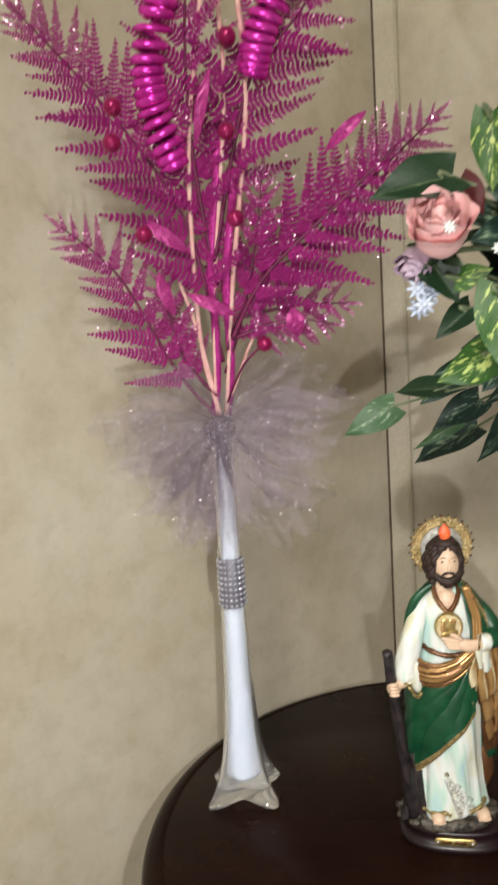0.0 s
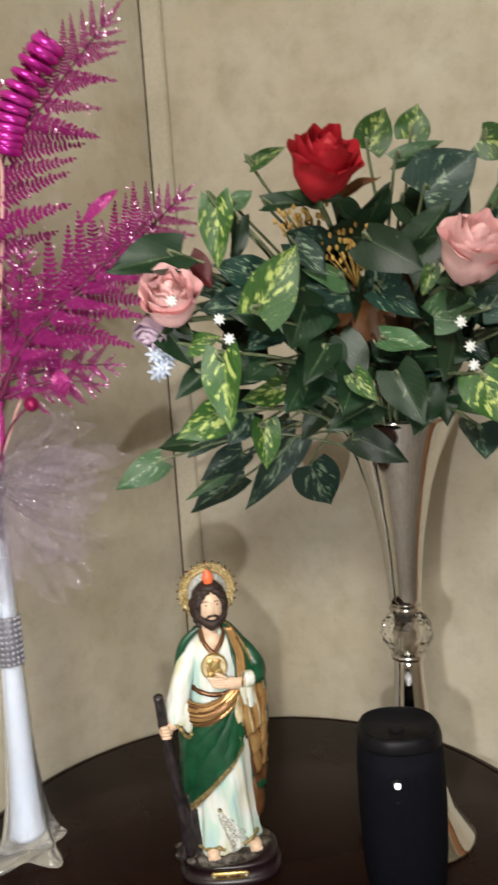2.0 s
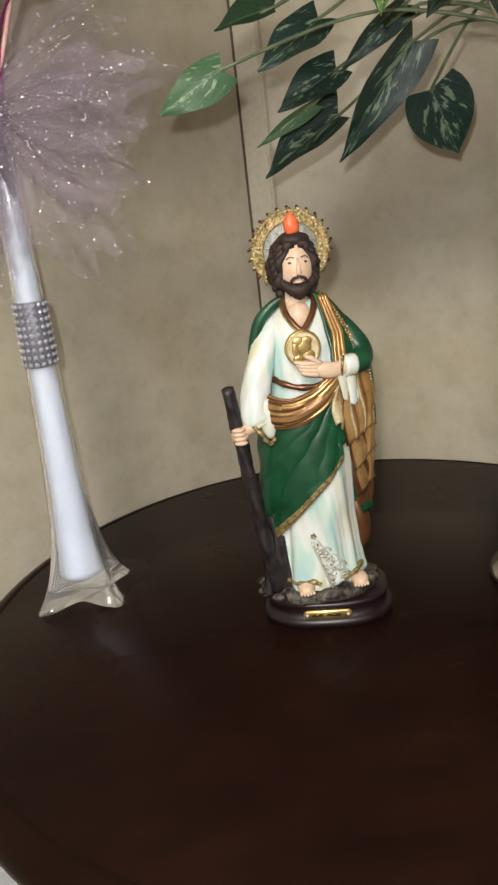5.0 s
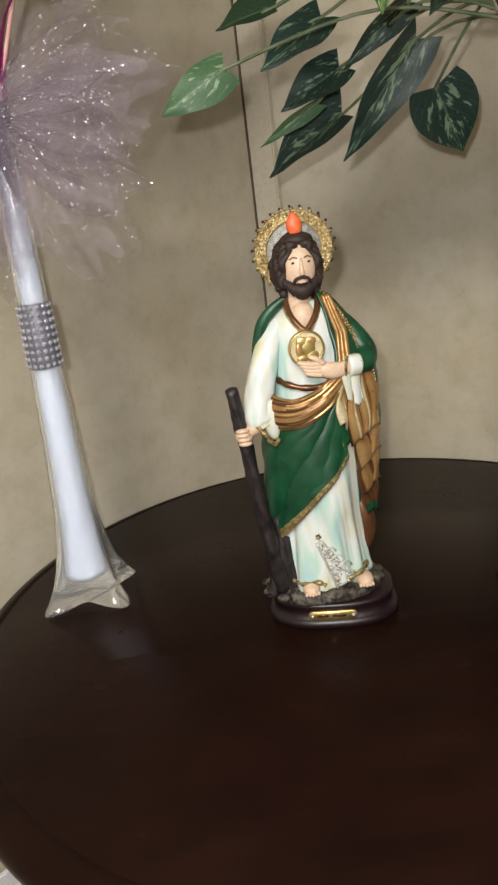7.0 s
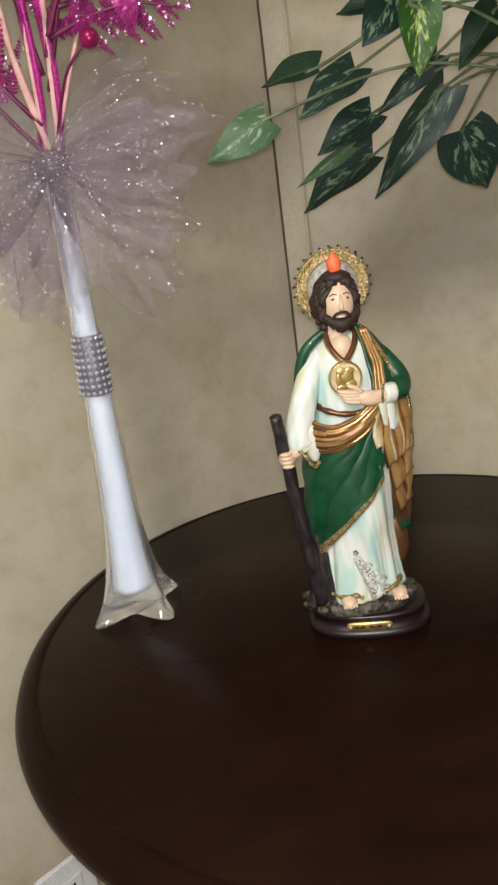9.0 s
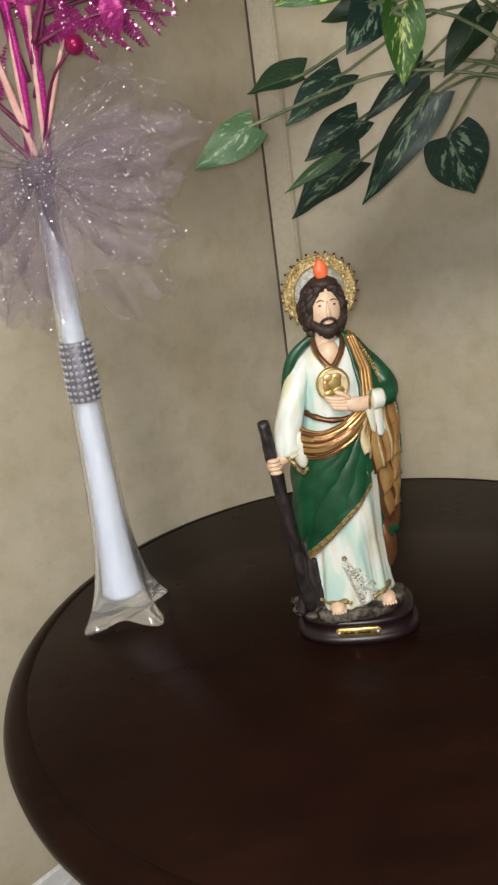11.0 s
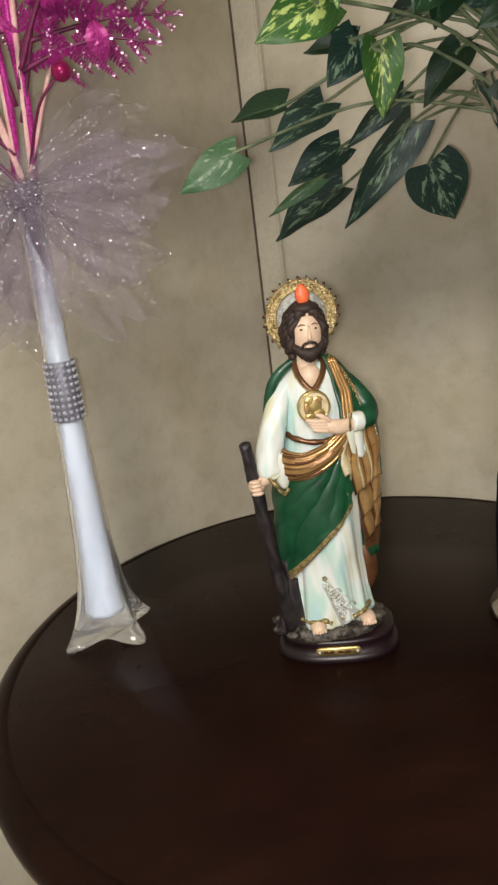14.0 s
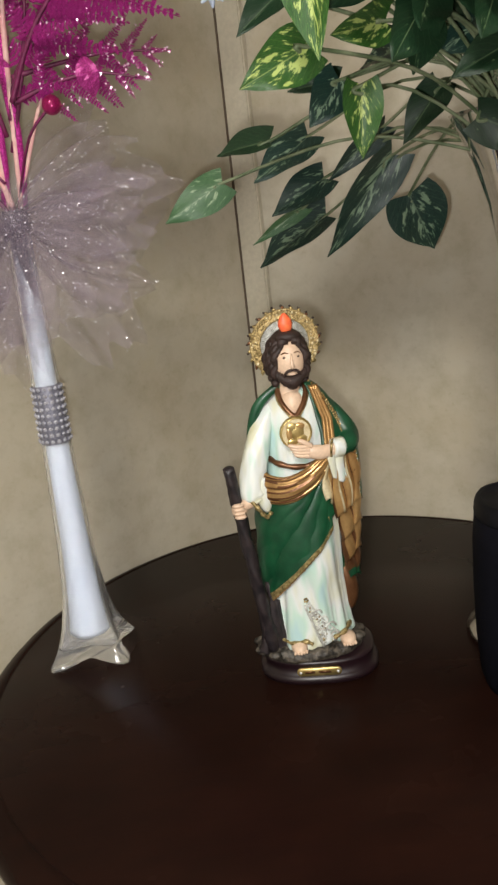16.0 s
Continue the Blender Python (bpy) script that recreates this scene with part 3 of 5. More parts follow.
frond([(0.004, 0.758, 1.240), (0.038, 0.757, 1.246), (0.076, 0.756, 1.250), (0.110, 0.756, 1.248)], 0.048, 9)
frond([(0.002, 0.756, 1.222), (0.034, 0.752, 1.232), (0.066, 0.750, 1.236), (0.096, 0.750, 1.230)], 0.040, 10)

fern_rnd = random.Random(21)
fl = bmesh.new()
for fr in [o for o in spray.children if o.name.startswith("fern_frond")]:
    for pn in fr.children:
        for _ in range(16):
            c = pn.matrix_basis @ Vector((fern_rnd.uniform(0.1, 0.9), fern_rnd.uniform(-0.12, 0.12), 0.0)) + Vector((0, -0.0025, 0))
            q = 0.00025 + 0.0010 * fern_rnd.random() ** 2.2
            fl.faces.new([fl.verts.new(c + Vector((math.cos(a) * q, fern_rnd.uniform(-0.5, 0.5) * q, math.sin(a) * q))) for a in (0.3, 2.4, 4.5)])
tagged(part("glitter", fl, PINKSPARK, spray, "pink glitter flecks, glint painted pale", False), kind="stuff")


def pointed_leaf(a, b, width, seed):
    """A glittered leaf, pointed at both ends and folded along its middle."""
    rnd = random.Random(seed)
    a, b = Vector(a) - ORG, Vector(b) - ORG
    d = b - a
    side = d.cross(Vector((0, -1, 0))).normalized()
    bm = bmesh.new()
    rows = []
    for k in range(11):
        s = k / 10
        w = width * 0.5 * max(0.0, math.sin(3.1415 * s)) ** 0.8 + 0.0002
        p = a + d * s + Vector((0, -0.008 * math.sin(3.1416 * s), 0))
        rows.append([p + side * w * u + Vector((0, -0.25 * w * abs(u) + rnd.uniform(-0.0006, 0.0006), 0)) for u in (-1, -0.5, 0, 0.5, 1)])
    rings(bm, rows, closed=False)
    part("glitter_leaf", bm, RIBBON, spray, "sheer glittered pink leaf", False)


pointed_leaf((0.093, 0.714, 1.374), (0.129, 0.705, 1.403), 0.010, 1)
pointed_leaf((0.009, 0.737, 1.243), (-0.035, 0.730, 1.265), 0.011, 2)
pointed_leaf((-0.028, 0.730, 1.300), (-0.069, 0.721, 1.331), 0.012, 3)
pointed_leaf((-0.015, 0.704, 1.385), (0.003, 0.688, 1.442), 0.009, 4)
pointed_leaf((-0.049, 0.746, 1.246), (-0.060, 0.734, 1.287), 0.012, 6)
pointed_leaf((0.059, 0.745, 1.248), (0.063, 0.754, 1.220), 0.016, 5)


def curl(pts, radius, turns):
    """A foil ribbon wound into a corkscrew."""
    line = bezier(pts, 12)
    n = int(turns * 14)
    path = []
    for k in range(n + 1):
        s = k / n * (len(line) - 1)
        i = min(int(s), len(line) - 2)
        p = line[i].lerp(line[i + 1], s - i) - ORG
        d = (line[i + 1] - line[i]).normalized()
        u = d.cross(Vector((0, 1, 0))).normalized()
        v = d.cross(u)
        a = 6.2832 * turns * k / n
        path.append(p + (u * math.cos(a) + v * math.sin(a)) * radius)
    bm = bmesh.new()
    tube(bm, path, [0.0043 if 2 < k < n - 2 else 0.002 for k in range(n + 1)], 8, 0, 0.70)
    part("foil_curl", bm, SPIRAL, spray, "shiny magenta foil corkscrew")


curl([(-0.036, 0.718, 1.373), (-0.047, 0.705, 1.415), (-0.048, 0.694, 1.452), (-0.031, 0.681, 1.498)], 0.0118, 15)
curl([(0.036, 0.699, 1.438), (0.050, 0.687, 1.475), (0.084, 0.674, 1.519)], 0.0118, 12)


def stick(pts, r):
    bm = bmesh.new()
    line = [p - ORG for p in bezier(pts, 8)]
    tube(bm, line, r, 7)
    part("stick", bm, STICK, spray, "pale pink bent twig")


stick([(-0.018, 0.785, 1.148), (-0.029, 0.763, 1.224), (-0.024, 0.720, 1.366), (-0.009, 0.694, 1.453), (0.003, 0.678, 1.506)], 0.0022)
stick([(-0.021, 0.785, 1.148), (-0.012, 0.751, 1.265), (0.011, 0.705, 1.415), (0.013, 0.683, 1.490), (0.010, 0.653, 1.589)], 0.0020)
stick([(-0.011, 0.785, 1.148), (0.006, 0.748, 1.274), (0.029, 0.707, 1.410), (0.029, 0.683, 1.489), (0.027, 0.673, 1.523), (0.046, 0.662, 1.561)], 0.0023)
stick([(-0.017, 0.785, 1.148), (-0.031, 0.761, 1.230), (-0.043, 0.747, 1.277)], 0.0018)
stick([(-0.013, 0.785, 1.148), (0.015, 0.767, 1.211), (0.028, 0.760, 1.234)], 0.0016)
for a, b in (((-0.023, 0.785, 1.149), (-0.000, 0.713, 1.390)), ((-0.010, 0.785, 1.148), (0.012, 0.720, 1.368))):
    bm = bmesh.new()
    a, b = Vector(a) - ORG, Vector(b) - ORG
    tube(bm, [a.lerp(b, k / 8) + Vector((0.003 * math.sin(k), 0, 0)) for k in range(9)], 0.004, 7, 0, 0.4)
    part("strap_leaf", bm, FERN, spray)


def berry(c, r=0.0072):
    bm = bmesh.new()
    ball(bm, Vector(c) - ORG, r, 0, 14, 10)
    part("berry", bm, BALL, spray, "glittered magenta berry")


for c in ((0.032, 0.740, 1.216), (0.016, 0.688, 1.322), (0.013, 0.690, 1.392), (-0.070, 0.630, 1.376), (-0.067, 0.630, 1.402), (-0.057, 0.664, 1.311), (0.019, 0.680, 1.462), (0.017, 0.690, 1.465)):
    berry(c)
bm = bmesh.new()
tube(bm, bezier([Vector((-0.011, 0.783, 1.157)) - ORG, Vector((0.010, 0.750, 1.196)) - ORG, Vector((0.030, 0.742, 1.215)) - ORG], 6), 0.0011, 6)
part("berry_stem", bm, FERNSTEM, spray)

# ---- chrome trumpet vase ----
TX, TY = 0.378, 0.712
trumpet = thing("trumpet_vase", (TX, TY, TOP), "tall silver chrome trumpet vase with crystal ball", "vase")
bm = bmesh.new()
lathe(bm, [(0.0585, 0.0), (0.0592, 0.003), (0.057, 0.006), (0.050, 0.014), (0.038, 0.034), (0.028, 0.066), (0.021, 0.105), (0.0165, 0.150), (0.0145, 0.180), (0.014, 0.188)], 72)
part("foot_cone", bm, CHROME, trumpet, "flared chrome foot")
bm = bmesh.new()
lathe(bm, [(0.014, 0.240), (0.0165, 0.248), (0.0172, 0.262), (0.0195, 0.29), (0.0245, 0.325), (0.032, 0.362), (0.041, 0.39), (0.0515, 0.413), (0.0575, 0.424), (0.0588, 0.427), (0.0570, 0.428), (0.05, 0.414), (0.038, 0.386), (0.022, 0.325)], 72)
part("flared_bowl", bm, CHROME, trumpet, "flared chrome bowl")
bm = bmesh.new()
lathe(bm, [(0.0105, 0.185), (0.0095, 0.200), (0.0095, 0.228), (0.0105, 0.243)], 24)
part("rod", bm, CHROME, trumpet)
for z in (0.189, 0.238):
    bm = bmesh.new()
    lathe(bm, [(0.0135, z - 0.003), (0.0165, z - 0.002), (0.0165, z + 0.002), (0.0135, z + 0.003)], 40)
    part("collar", bm, CHROME, trumpet)
bm = bmesh.new()
rows = []
for k in range(1, 10):
    a = radians(-90 + 18 * k)
    rows.append([Vector((0.0262 * math.cos(a) * math.cos(6.2832 * (j + 0.5 * (k % 2)) / 16), 0.0262 * math.cos(a) * math.sin(6.2832 * (j + 0.5 * (k % 2)) / 16), 0.2135 + 0.0245 * math.sin(a))) for j in range(16)])
rings(bm, rows)
part("crystal_ball", bm, GLASS, trumpet, "faceted clear crystal ball", False)

# ---- speaker ----
speaker = thing("speaker", (0.341, 0.640, TOP), "black cloth-covered cylindrical portable speaker", "speaker")
speaker.rotation_euler = (0, 0, radians(-8))


def squircle(r, z, n=64, p=2.45):
    out = []
    for k in range(n):
        a = 6.28318531 * k / n
        q = (abs(math.cos(a)) ** p + abs(math.sin(a)) ** p) ** (-1 / p)
        out.append(Vector((r * q * math.cos(a), r * q * math.sin(a), z)))
    return out


bm = bmesh.new()
rings(bm, [squircle(r, z) for r, z in ((0.030, 0.0), (0.0335, 0.002), (0.036, 0.010), (0.0385, 0.04), (0.0395, 0.08), (0.0392, 0.12), (0.0375, 0.142))])
part("cloth_body", bm, BLACK, speaker)
bm = bmesh.new()
rings(bm, [squircle(r, z) for r, z in ((0.0375, 0.142), (0.0378, 0.1435), (0.0374, 0.148), (0.0364, 0.1525), (0.0345, 0.1552), (0.0328, 0.1556), (0.0322, 0.1550), (0.0318, 0.1542))], cap=(True, True))
part("top_rim", bm, RIM, speaker, "dark rubber rim")
bm = bmesh.new()
lathe(bm, [(0.0075, 0.1543), (0.0072, 0.1552), (0.0062, 0.1554)], 24, centre=(-0.004, -0.010))
part("top_button", bm, RIM, speaker)
bm = bmesh.new()
lathe(bm, [(0.0055, 0.0), (0.0055, 0.001), (0.0040, 0.0012)], 24)
btn = part("power_button", bm, RIM, speaker)
btn.matrix_basis = Matrix.Translation((-0.0105, -0.0388, 0.117)) @ Matrix.Rotation(radians(90), 4, "X")
# emissive ring draws the bright white spot on the speaker's front
bm = bmesh.new()
n = 20
rings(bm, [[Vector((r * math.cos(6.2832 * k / n), r * math.sin(6.2832 * k / n), z)) for k in range(n)] for r, z in ((0.0013, 0.0013), (0.0013, 0.0018), (0.0027, 0.0018), (0.0027, 0.0013))], cap=(False, False))
glow_ring = part("power_light", bm, RING_GLOW, btn, "glowing white ring")
bm = bmesh.new()
lathe(bm, [(0.0022, 0.0), (0.0022, 0.0008), (0.0014, 0.001)], 16)
b2 = part("small_button", bm, RIM, speaker)
b2.matrix_basis = Matrix.Translation((-0.0105, -0.0390, 0.100)) @ Matrix.Rotation(radians(90), 4, "X")

# ---- flower arrangement ----
bouquet = thing("flower_arrangement", (TX, TY, TOP + 0.42), "artificial roses with variegated trailing leaves in the chrome vase", "flowers")
BO = bouquet.location.copy()
leaf_rnd = random.Random(11)


def leaf_mesh(cup, bend, wavy):
    """A heart-shaped leaf, 1 long along x and 1 wide along y, folded on its midrib and curling."""
    bm = bmesh.new()
    uv = bm.loops.layers.uv.new("UVMap")
    nx, ny = 12, 8
    grid = []
    for i in range(nx + 1):
        s = i / nx
        w = 0.5 * (math.sin(math.pi * min(1, (s * 0.93 + 0.10)) ** 0.62)) ** 0.8 if s < 0.985 else 0.004
        row = []
        for j in range(ny + 1):
            u = j / ny * 2 - 1
            back = -0.12 * abs(u) * max(0, 0.25 - s) * 4 * (1 - s)
            z = cup * abs(u) * w - bend * s * s + wavy * math.sin(9 * s + 3 * u) * abs(u)
            row.append((bm.verts.new((s + back, u * w, z)), (j / ny, s)))
        grid.append(row)
    for i in range(nx):
        for j in range(ny):
            q = (grid[i][j], grid[i + 1][j], grid[i + 1][j + 1], grid[i][j + 1])
            f = bm.faces.new([v for v, _ in q])
            for lp, (_, c) in zip(f.loops, q):
                lp[uv].uv = c
    return bm


LEAF_SHAPES = {}


def leaf(a, b, width, kind, stem=True):
    a, b = Vector(a) - BO, Vector(b) - BO
    variant = leaf_rnd.randrange(4)
    key = (kind, variant)
    x = (b - a)
    ln = x.length
    x = x.normalized()
    nor = Vector((leaf_rnd.uniform(-0.65, 0.65), -1, leaf_rnd.uniform(-0.25, 0.85))).normalized()
    y = nor.cross(x).normalized()
    z = x.cross(y)
    m = Matrix((x, y, z)).transposed().to_4x4() @ Matrix.Diagonal((ln, width, ln * 0.7, 1))
    m.translation = a
    if key not in LEAF_SHAPES:
        ob = part("leaf", leaf_mesh((0.42, 0.20, -0.22, 0.34)[variant], (0.16, -0.10, 0.24, 0.10)[variant], (0.03, 0.05, 0.025, 0.05)[variant]), LEAFM[kind], bouquet)
        LEAF_SHAPES[key] = ob
        ob.matrix_basis = m
    else:
        again(LEAF_SHAPES[key], m, bouquet)
    if stem:
        root = Vector((leaf_rnd.uniform(-0.02, 0.02), leaf_rnd.uniform(-0.025, 0.01), -0.03))
        mid = root.lerp(a, 0.5) + Vector((0, 0.0, 0.03 + leaf_rnd.uniform(-0.01, 0.02)))
        bm = bmesh.new()
        tube(bm, bezier([root, mid, a, a.lerp(b, 0.12)], 6), 0.0013, 5)
        part("stem", bm, STEM, bouquet)


leaf((0.170, 0.560, 1.322), (0.115, 0.550, 1.313), 0.038, 'dark')
leaf((0.201, 0.580, 1.365), (0.199, 0.570, 1.310), 0.028, 'vari')
leaf((0.216, 0.515, 1.273), (0.242, 0.505, 1.320), 0.041, 'vari')
leaf((0.219, 0.590, 1.352), (0.212, 0.590, 1.314), 0.018, 'dark')
leaf((0.193, 0.530, 1.248), (0.190, 0.520, 1.193), 0.031, 'vari')
leaf((0.194, 0.562, 1.205), (0.156, 0.552, 1.187), 0.030, 'vari')
leaf((0.234, 0.620, 1.191), (0.233, 0.620, 1.149), 0.025, 'vari')
leaf((0.318, 0.655, 1.169), (0.359, 0.630, 1.144), 0.030, 'dark')
leaf((0.313, 0.570, 1.201), (0.271, 0.560, 1.184), 0.028, 'dark')
leaf((0.360, 0.480, 1.221), (0.376, 0.470, 1.184), 0.039, 'vari')
leaf((0.375, 0.520, 1.183), (0.373, 0.500, 1.161), 0.037, 'blue')
leaf((0.361, 0.570, 1.360), (0.399, 0.550, 1.387), 0.052, 'blue')
leaf((0.322, 0.580, 1.398), (0.339, 0.580, 1.431), 0.030, 'vari')
leaf((0.357, 0.580, 1.405), (0.364, 0.580, 1.431), 0.029, 'vari')
leaf((0.340, 0.570, 1.386), (0.378, 0.560, 1.396), 0.017, 'pale')
leaf((0.406, 0.560, 1.398), (0.432, 0.550, 1.384), 0.028, 'vari')
leaf((0.403, 0.530, 1.356), (0.423, 0.520, 1.349), 0.031, 'pale')
leaf((0.300, 0.530, 1.323), (0.333, 0.500, 1.298), 0.037, 'dark')
leaf((0.235, 0.610, 1.396), (0.262, 0.600, 1.408), 0.013, 'vari')
leaf((0.217, 0.600, 1.364), (0.233, 0.600, 1.374), 0.018, 'pale')
leaf((0.241, 0.590, 1.361), (0.280, 0.570, 1.359), 0.016, 'dark')
leaf((0.252, 0.550, 1.325), (0.273, 0.540, 1.298), 0.027, 'blue')
leaf((0.265, 0.560, 1.292), (0.244, 0.550, 1.247), 0.050, 'dark')
leaf((0.312, 0.550, 1.288), (0.345, 0.540, 1.266), 0.035, 'blue')
leaf((0.338, 0.500, 1.296), (0.330, 0.500, 1.277), 0.013, 'vari')
leaf((0.284, 0.580, 1.251), (0.298, 0.560, 1.205), 0.047, 'dark')
leaf((0.312, 0.540, 1.251), (0.346, 0.530, 1.241), 0.026, 'pale')
leaf((0.322, 0.540, 1.226), (0.334, 0.520, 1.186), 0.034, 'dark')
leaf((0.289, 0.540, 1.226), (0.303, 0.530, 1.205), 0.018, 'vari')
leaf((0.229, 0.560, 1.238), (0.207, 0.550, 1.225), 0.022, 'dark')
leaf((0.243, 0.590, 1.219), (0.210, 0.570, 1.211), 0.024, 'vari')
leaf((0.378, 0.510, 1.265), (0.408, 0.500, 1.279), 0.027, 'blue')
leaf((0.367, 0.520, 1.284), (0.356, 0.520, 1.267), 0.020, 'dark')
leaf((0.150, 0.565, 1.276), (0.174, 0.560, 1.240), 0.031, 'dark')
leaf((0.184, 0.580, 1.236), (0.158, 0.570, 1.217), 0.019, 'dark')
leaf((0.170, 0.560, 1.255), (0.192, 0.550, 1.262), 0.019, 'vari')
leaf((0.225, 0.640, 1.198), (0.203, 0.630, 1.172), 0.028, 'blue')
leaf((0.270, 0.600, 1.230), (0.244, 0.590, 1.197), 0.035, 'dark')
leaf((0.356, 0.570, 1.261), (0.391, 0.560, 1.237), 0.035, 'dark')
leaf((0.378, 0.600, 1.197), (0.349, 0.600, 1.181), 0.023, 'dark')
leaf((0.393, 0.500, 1.252), (0.413, 0.500, 1.232), 0.036, 'dark')
leaf((0.421, 0.560, 1.326), (0.448, 0.560, 1.313), 0.041, 'dark')
leaf((0.354, 0.600, 1.362), (0.375, 0.600, 1.336), 0.033, 'dark')
leaf((0.310, 0.620, 1.364), (0.332, 0.620, 1.342), 0.028, 'dark')
leaf((0.151, 0.768, 1.150), (0.103, 0.757, 1.126), 0.031, 'pale')
leaf((0.183, 0.690, 1.171), (0.144, 0.716, 1.169), 0.020, 'dark')
leaf((0.227, 0.800, 1.180), (0.178, 0.790, 1.146), 0.034, 'blue')
leaf((0.239, 0.810, 1.146), (0.191, 0.800, 1.122), 0.032, 'blue')
leaf((0.221, 0.820, 1.124), (0.173, 0.815, 1.101), 0.013, 'pale')
leaf((0.244, 0.845, 1.115), (0.178, 0.870, 1.078), 0.042, 'blue')
leaf((0.296, 0.800, 1.158), (0.232, 0.820, 1.083), 0.038, 'blue')
leaf((0.286, 0.780, 1.180), (0.236, 0.780, 1.146), 0.021, 'blue')
leaf((0.314, 0.820, 1.125), (0.339, 0.830, 1.074), 0.053, 'blue')
leaf((0.314, 0.720, 1.197), (0.284, 0.720, 1.162), 0.028, 'dark')
leaf((0.236, 0.700, 1.206), (0.200, 0.700, 1.204), 0.022, 'dark')
leaf((0.290, 0.600, 1.261), (0.311, 0.600, 1.297), 0.036, "rust")
leaf((0.329, 0.610, 1.266), (0.319, 0.610, 1.288), 0.03, "rust")
leaf((0.355, 0.600, 1.286), (0.344, 0.600, 1.307), 0.024, "rust")
leaf((0.286, 0.530, 1.353), (0.315, 0.530, 1.367), 0.010, "rust", False)
leaf((0.176, 0.570, 1.320), (0.194, 0.570, 1.298), 0.022, "wine")
leaf((0.318, 0.578, 1.252), (0.322, 0.575, 1.302), 0.034, "rust", False)
leaf((0.338, 0.580, 1.260), (0.347, 0.575, 1.298), 0.028, "rust", False)
fill = random.Random(5)
for k in range(46):
    th = fill.uniform(0, 6.2832)
    el = fill.uniform(0.25, 1.2)
    r = fill.uniform(0.05, 0.13)
    p = Vector((TX + r * 1.15 * math.cos(th) * math.cos(el) - 0.01, TY - 0.05 + r * math.sin(th) * math.cos(el), 1.195 + r * 1.2 * math.sin(el)))
    d = Vector((math.cos(th), math.sin(th), fill.uniform(-0.2, 0.7))).normalized()
    leaf(p, p + d * fill.uniform(0.03, 0.05), fill.uniform(0.024, 0.036), fill.choice(["dark", "dark", "dark", "blue", "blue"]), k % 4 == 0)
for k in range(85):
    v = Vector((fill.gauss(0, 1), fill.gauss(0, 1), fill.gauss(0, 1))).normalized() * fill.uniform(0.55, 1.0)
    p = Vector((0.335 + 0.135 * v.x, 0.60 + 0.075 * v.y, 1.275 + 0.078 * v.z))
    d = Vector((v.x + fill.uniform(-0.6, 0.6), -0.3, v.z * 0.5 + fill.uniform(-0.4, 0.4))).normalized()
    leaf(p, p + d * fill.uniform(0.034, 0.052), fill.uniform(0.025, 0.036), fill.choice(["dark", "dark", "dark", "blue", "blue", "pale", "dark"]), k % 5 == 0)
for k in range(22):
    th = fill.uniform(-1.6, 0.6)
    p = Vector((TX + 0.02 + 0.13 * math.cos(th), TY - 0.09 + 0.13 * math.sin(th), fill.uniform(1.15, 1.40)))
    d = Vector((math.cos(th), math.sin(th), fill.uniform(-0.6, 0.4))).normalized()
    leaf(p, p + d * 0.055, 0.04, fill.choice(["dark", "vari", "blue", "pale"]), k % 2 == 0)


def petal_mesh(roll, phase):
    """One petal that hugs an egg: 1 high along z, hollow towards +y, its lip turned a little outwards."""
    bm = bmesh.new()
    rows = []
    for i in range(13):
        s = i / 12
        w = (0.34 + 0.92 * math.sin(min(s, 0.8) * 2.0)) * (1 - 0.58 * (max(0.0, s - 0.80) / 0.20) ** 2.0) ** 0.5
        row = []
        for j in range(13):
            u = j / 12 * 2 - 1
            a = u * w
            top = s * (1 - 0.09 * u * u * s) + (0.028 * math.sin(5 * u + phase) + 0.02 * math.exp(-9 * u * u)) * s ** 4
            rad = 0.5 * (0.20 + 0.80 * math.sin(s * 2.34 + 0.10)) + roll * max(0.0, s - 0.70) ** 1.3 * 2.0 + 0.040 * math.sin(4 * u + 2 * phase) * s ** 3
            row.append(Vector((rad * math.sin(a), -rad * math.cos(a), top)))
        rows.append(row)
    rings(bm, rows, closed=False)
    return bm


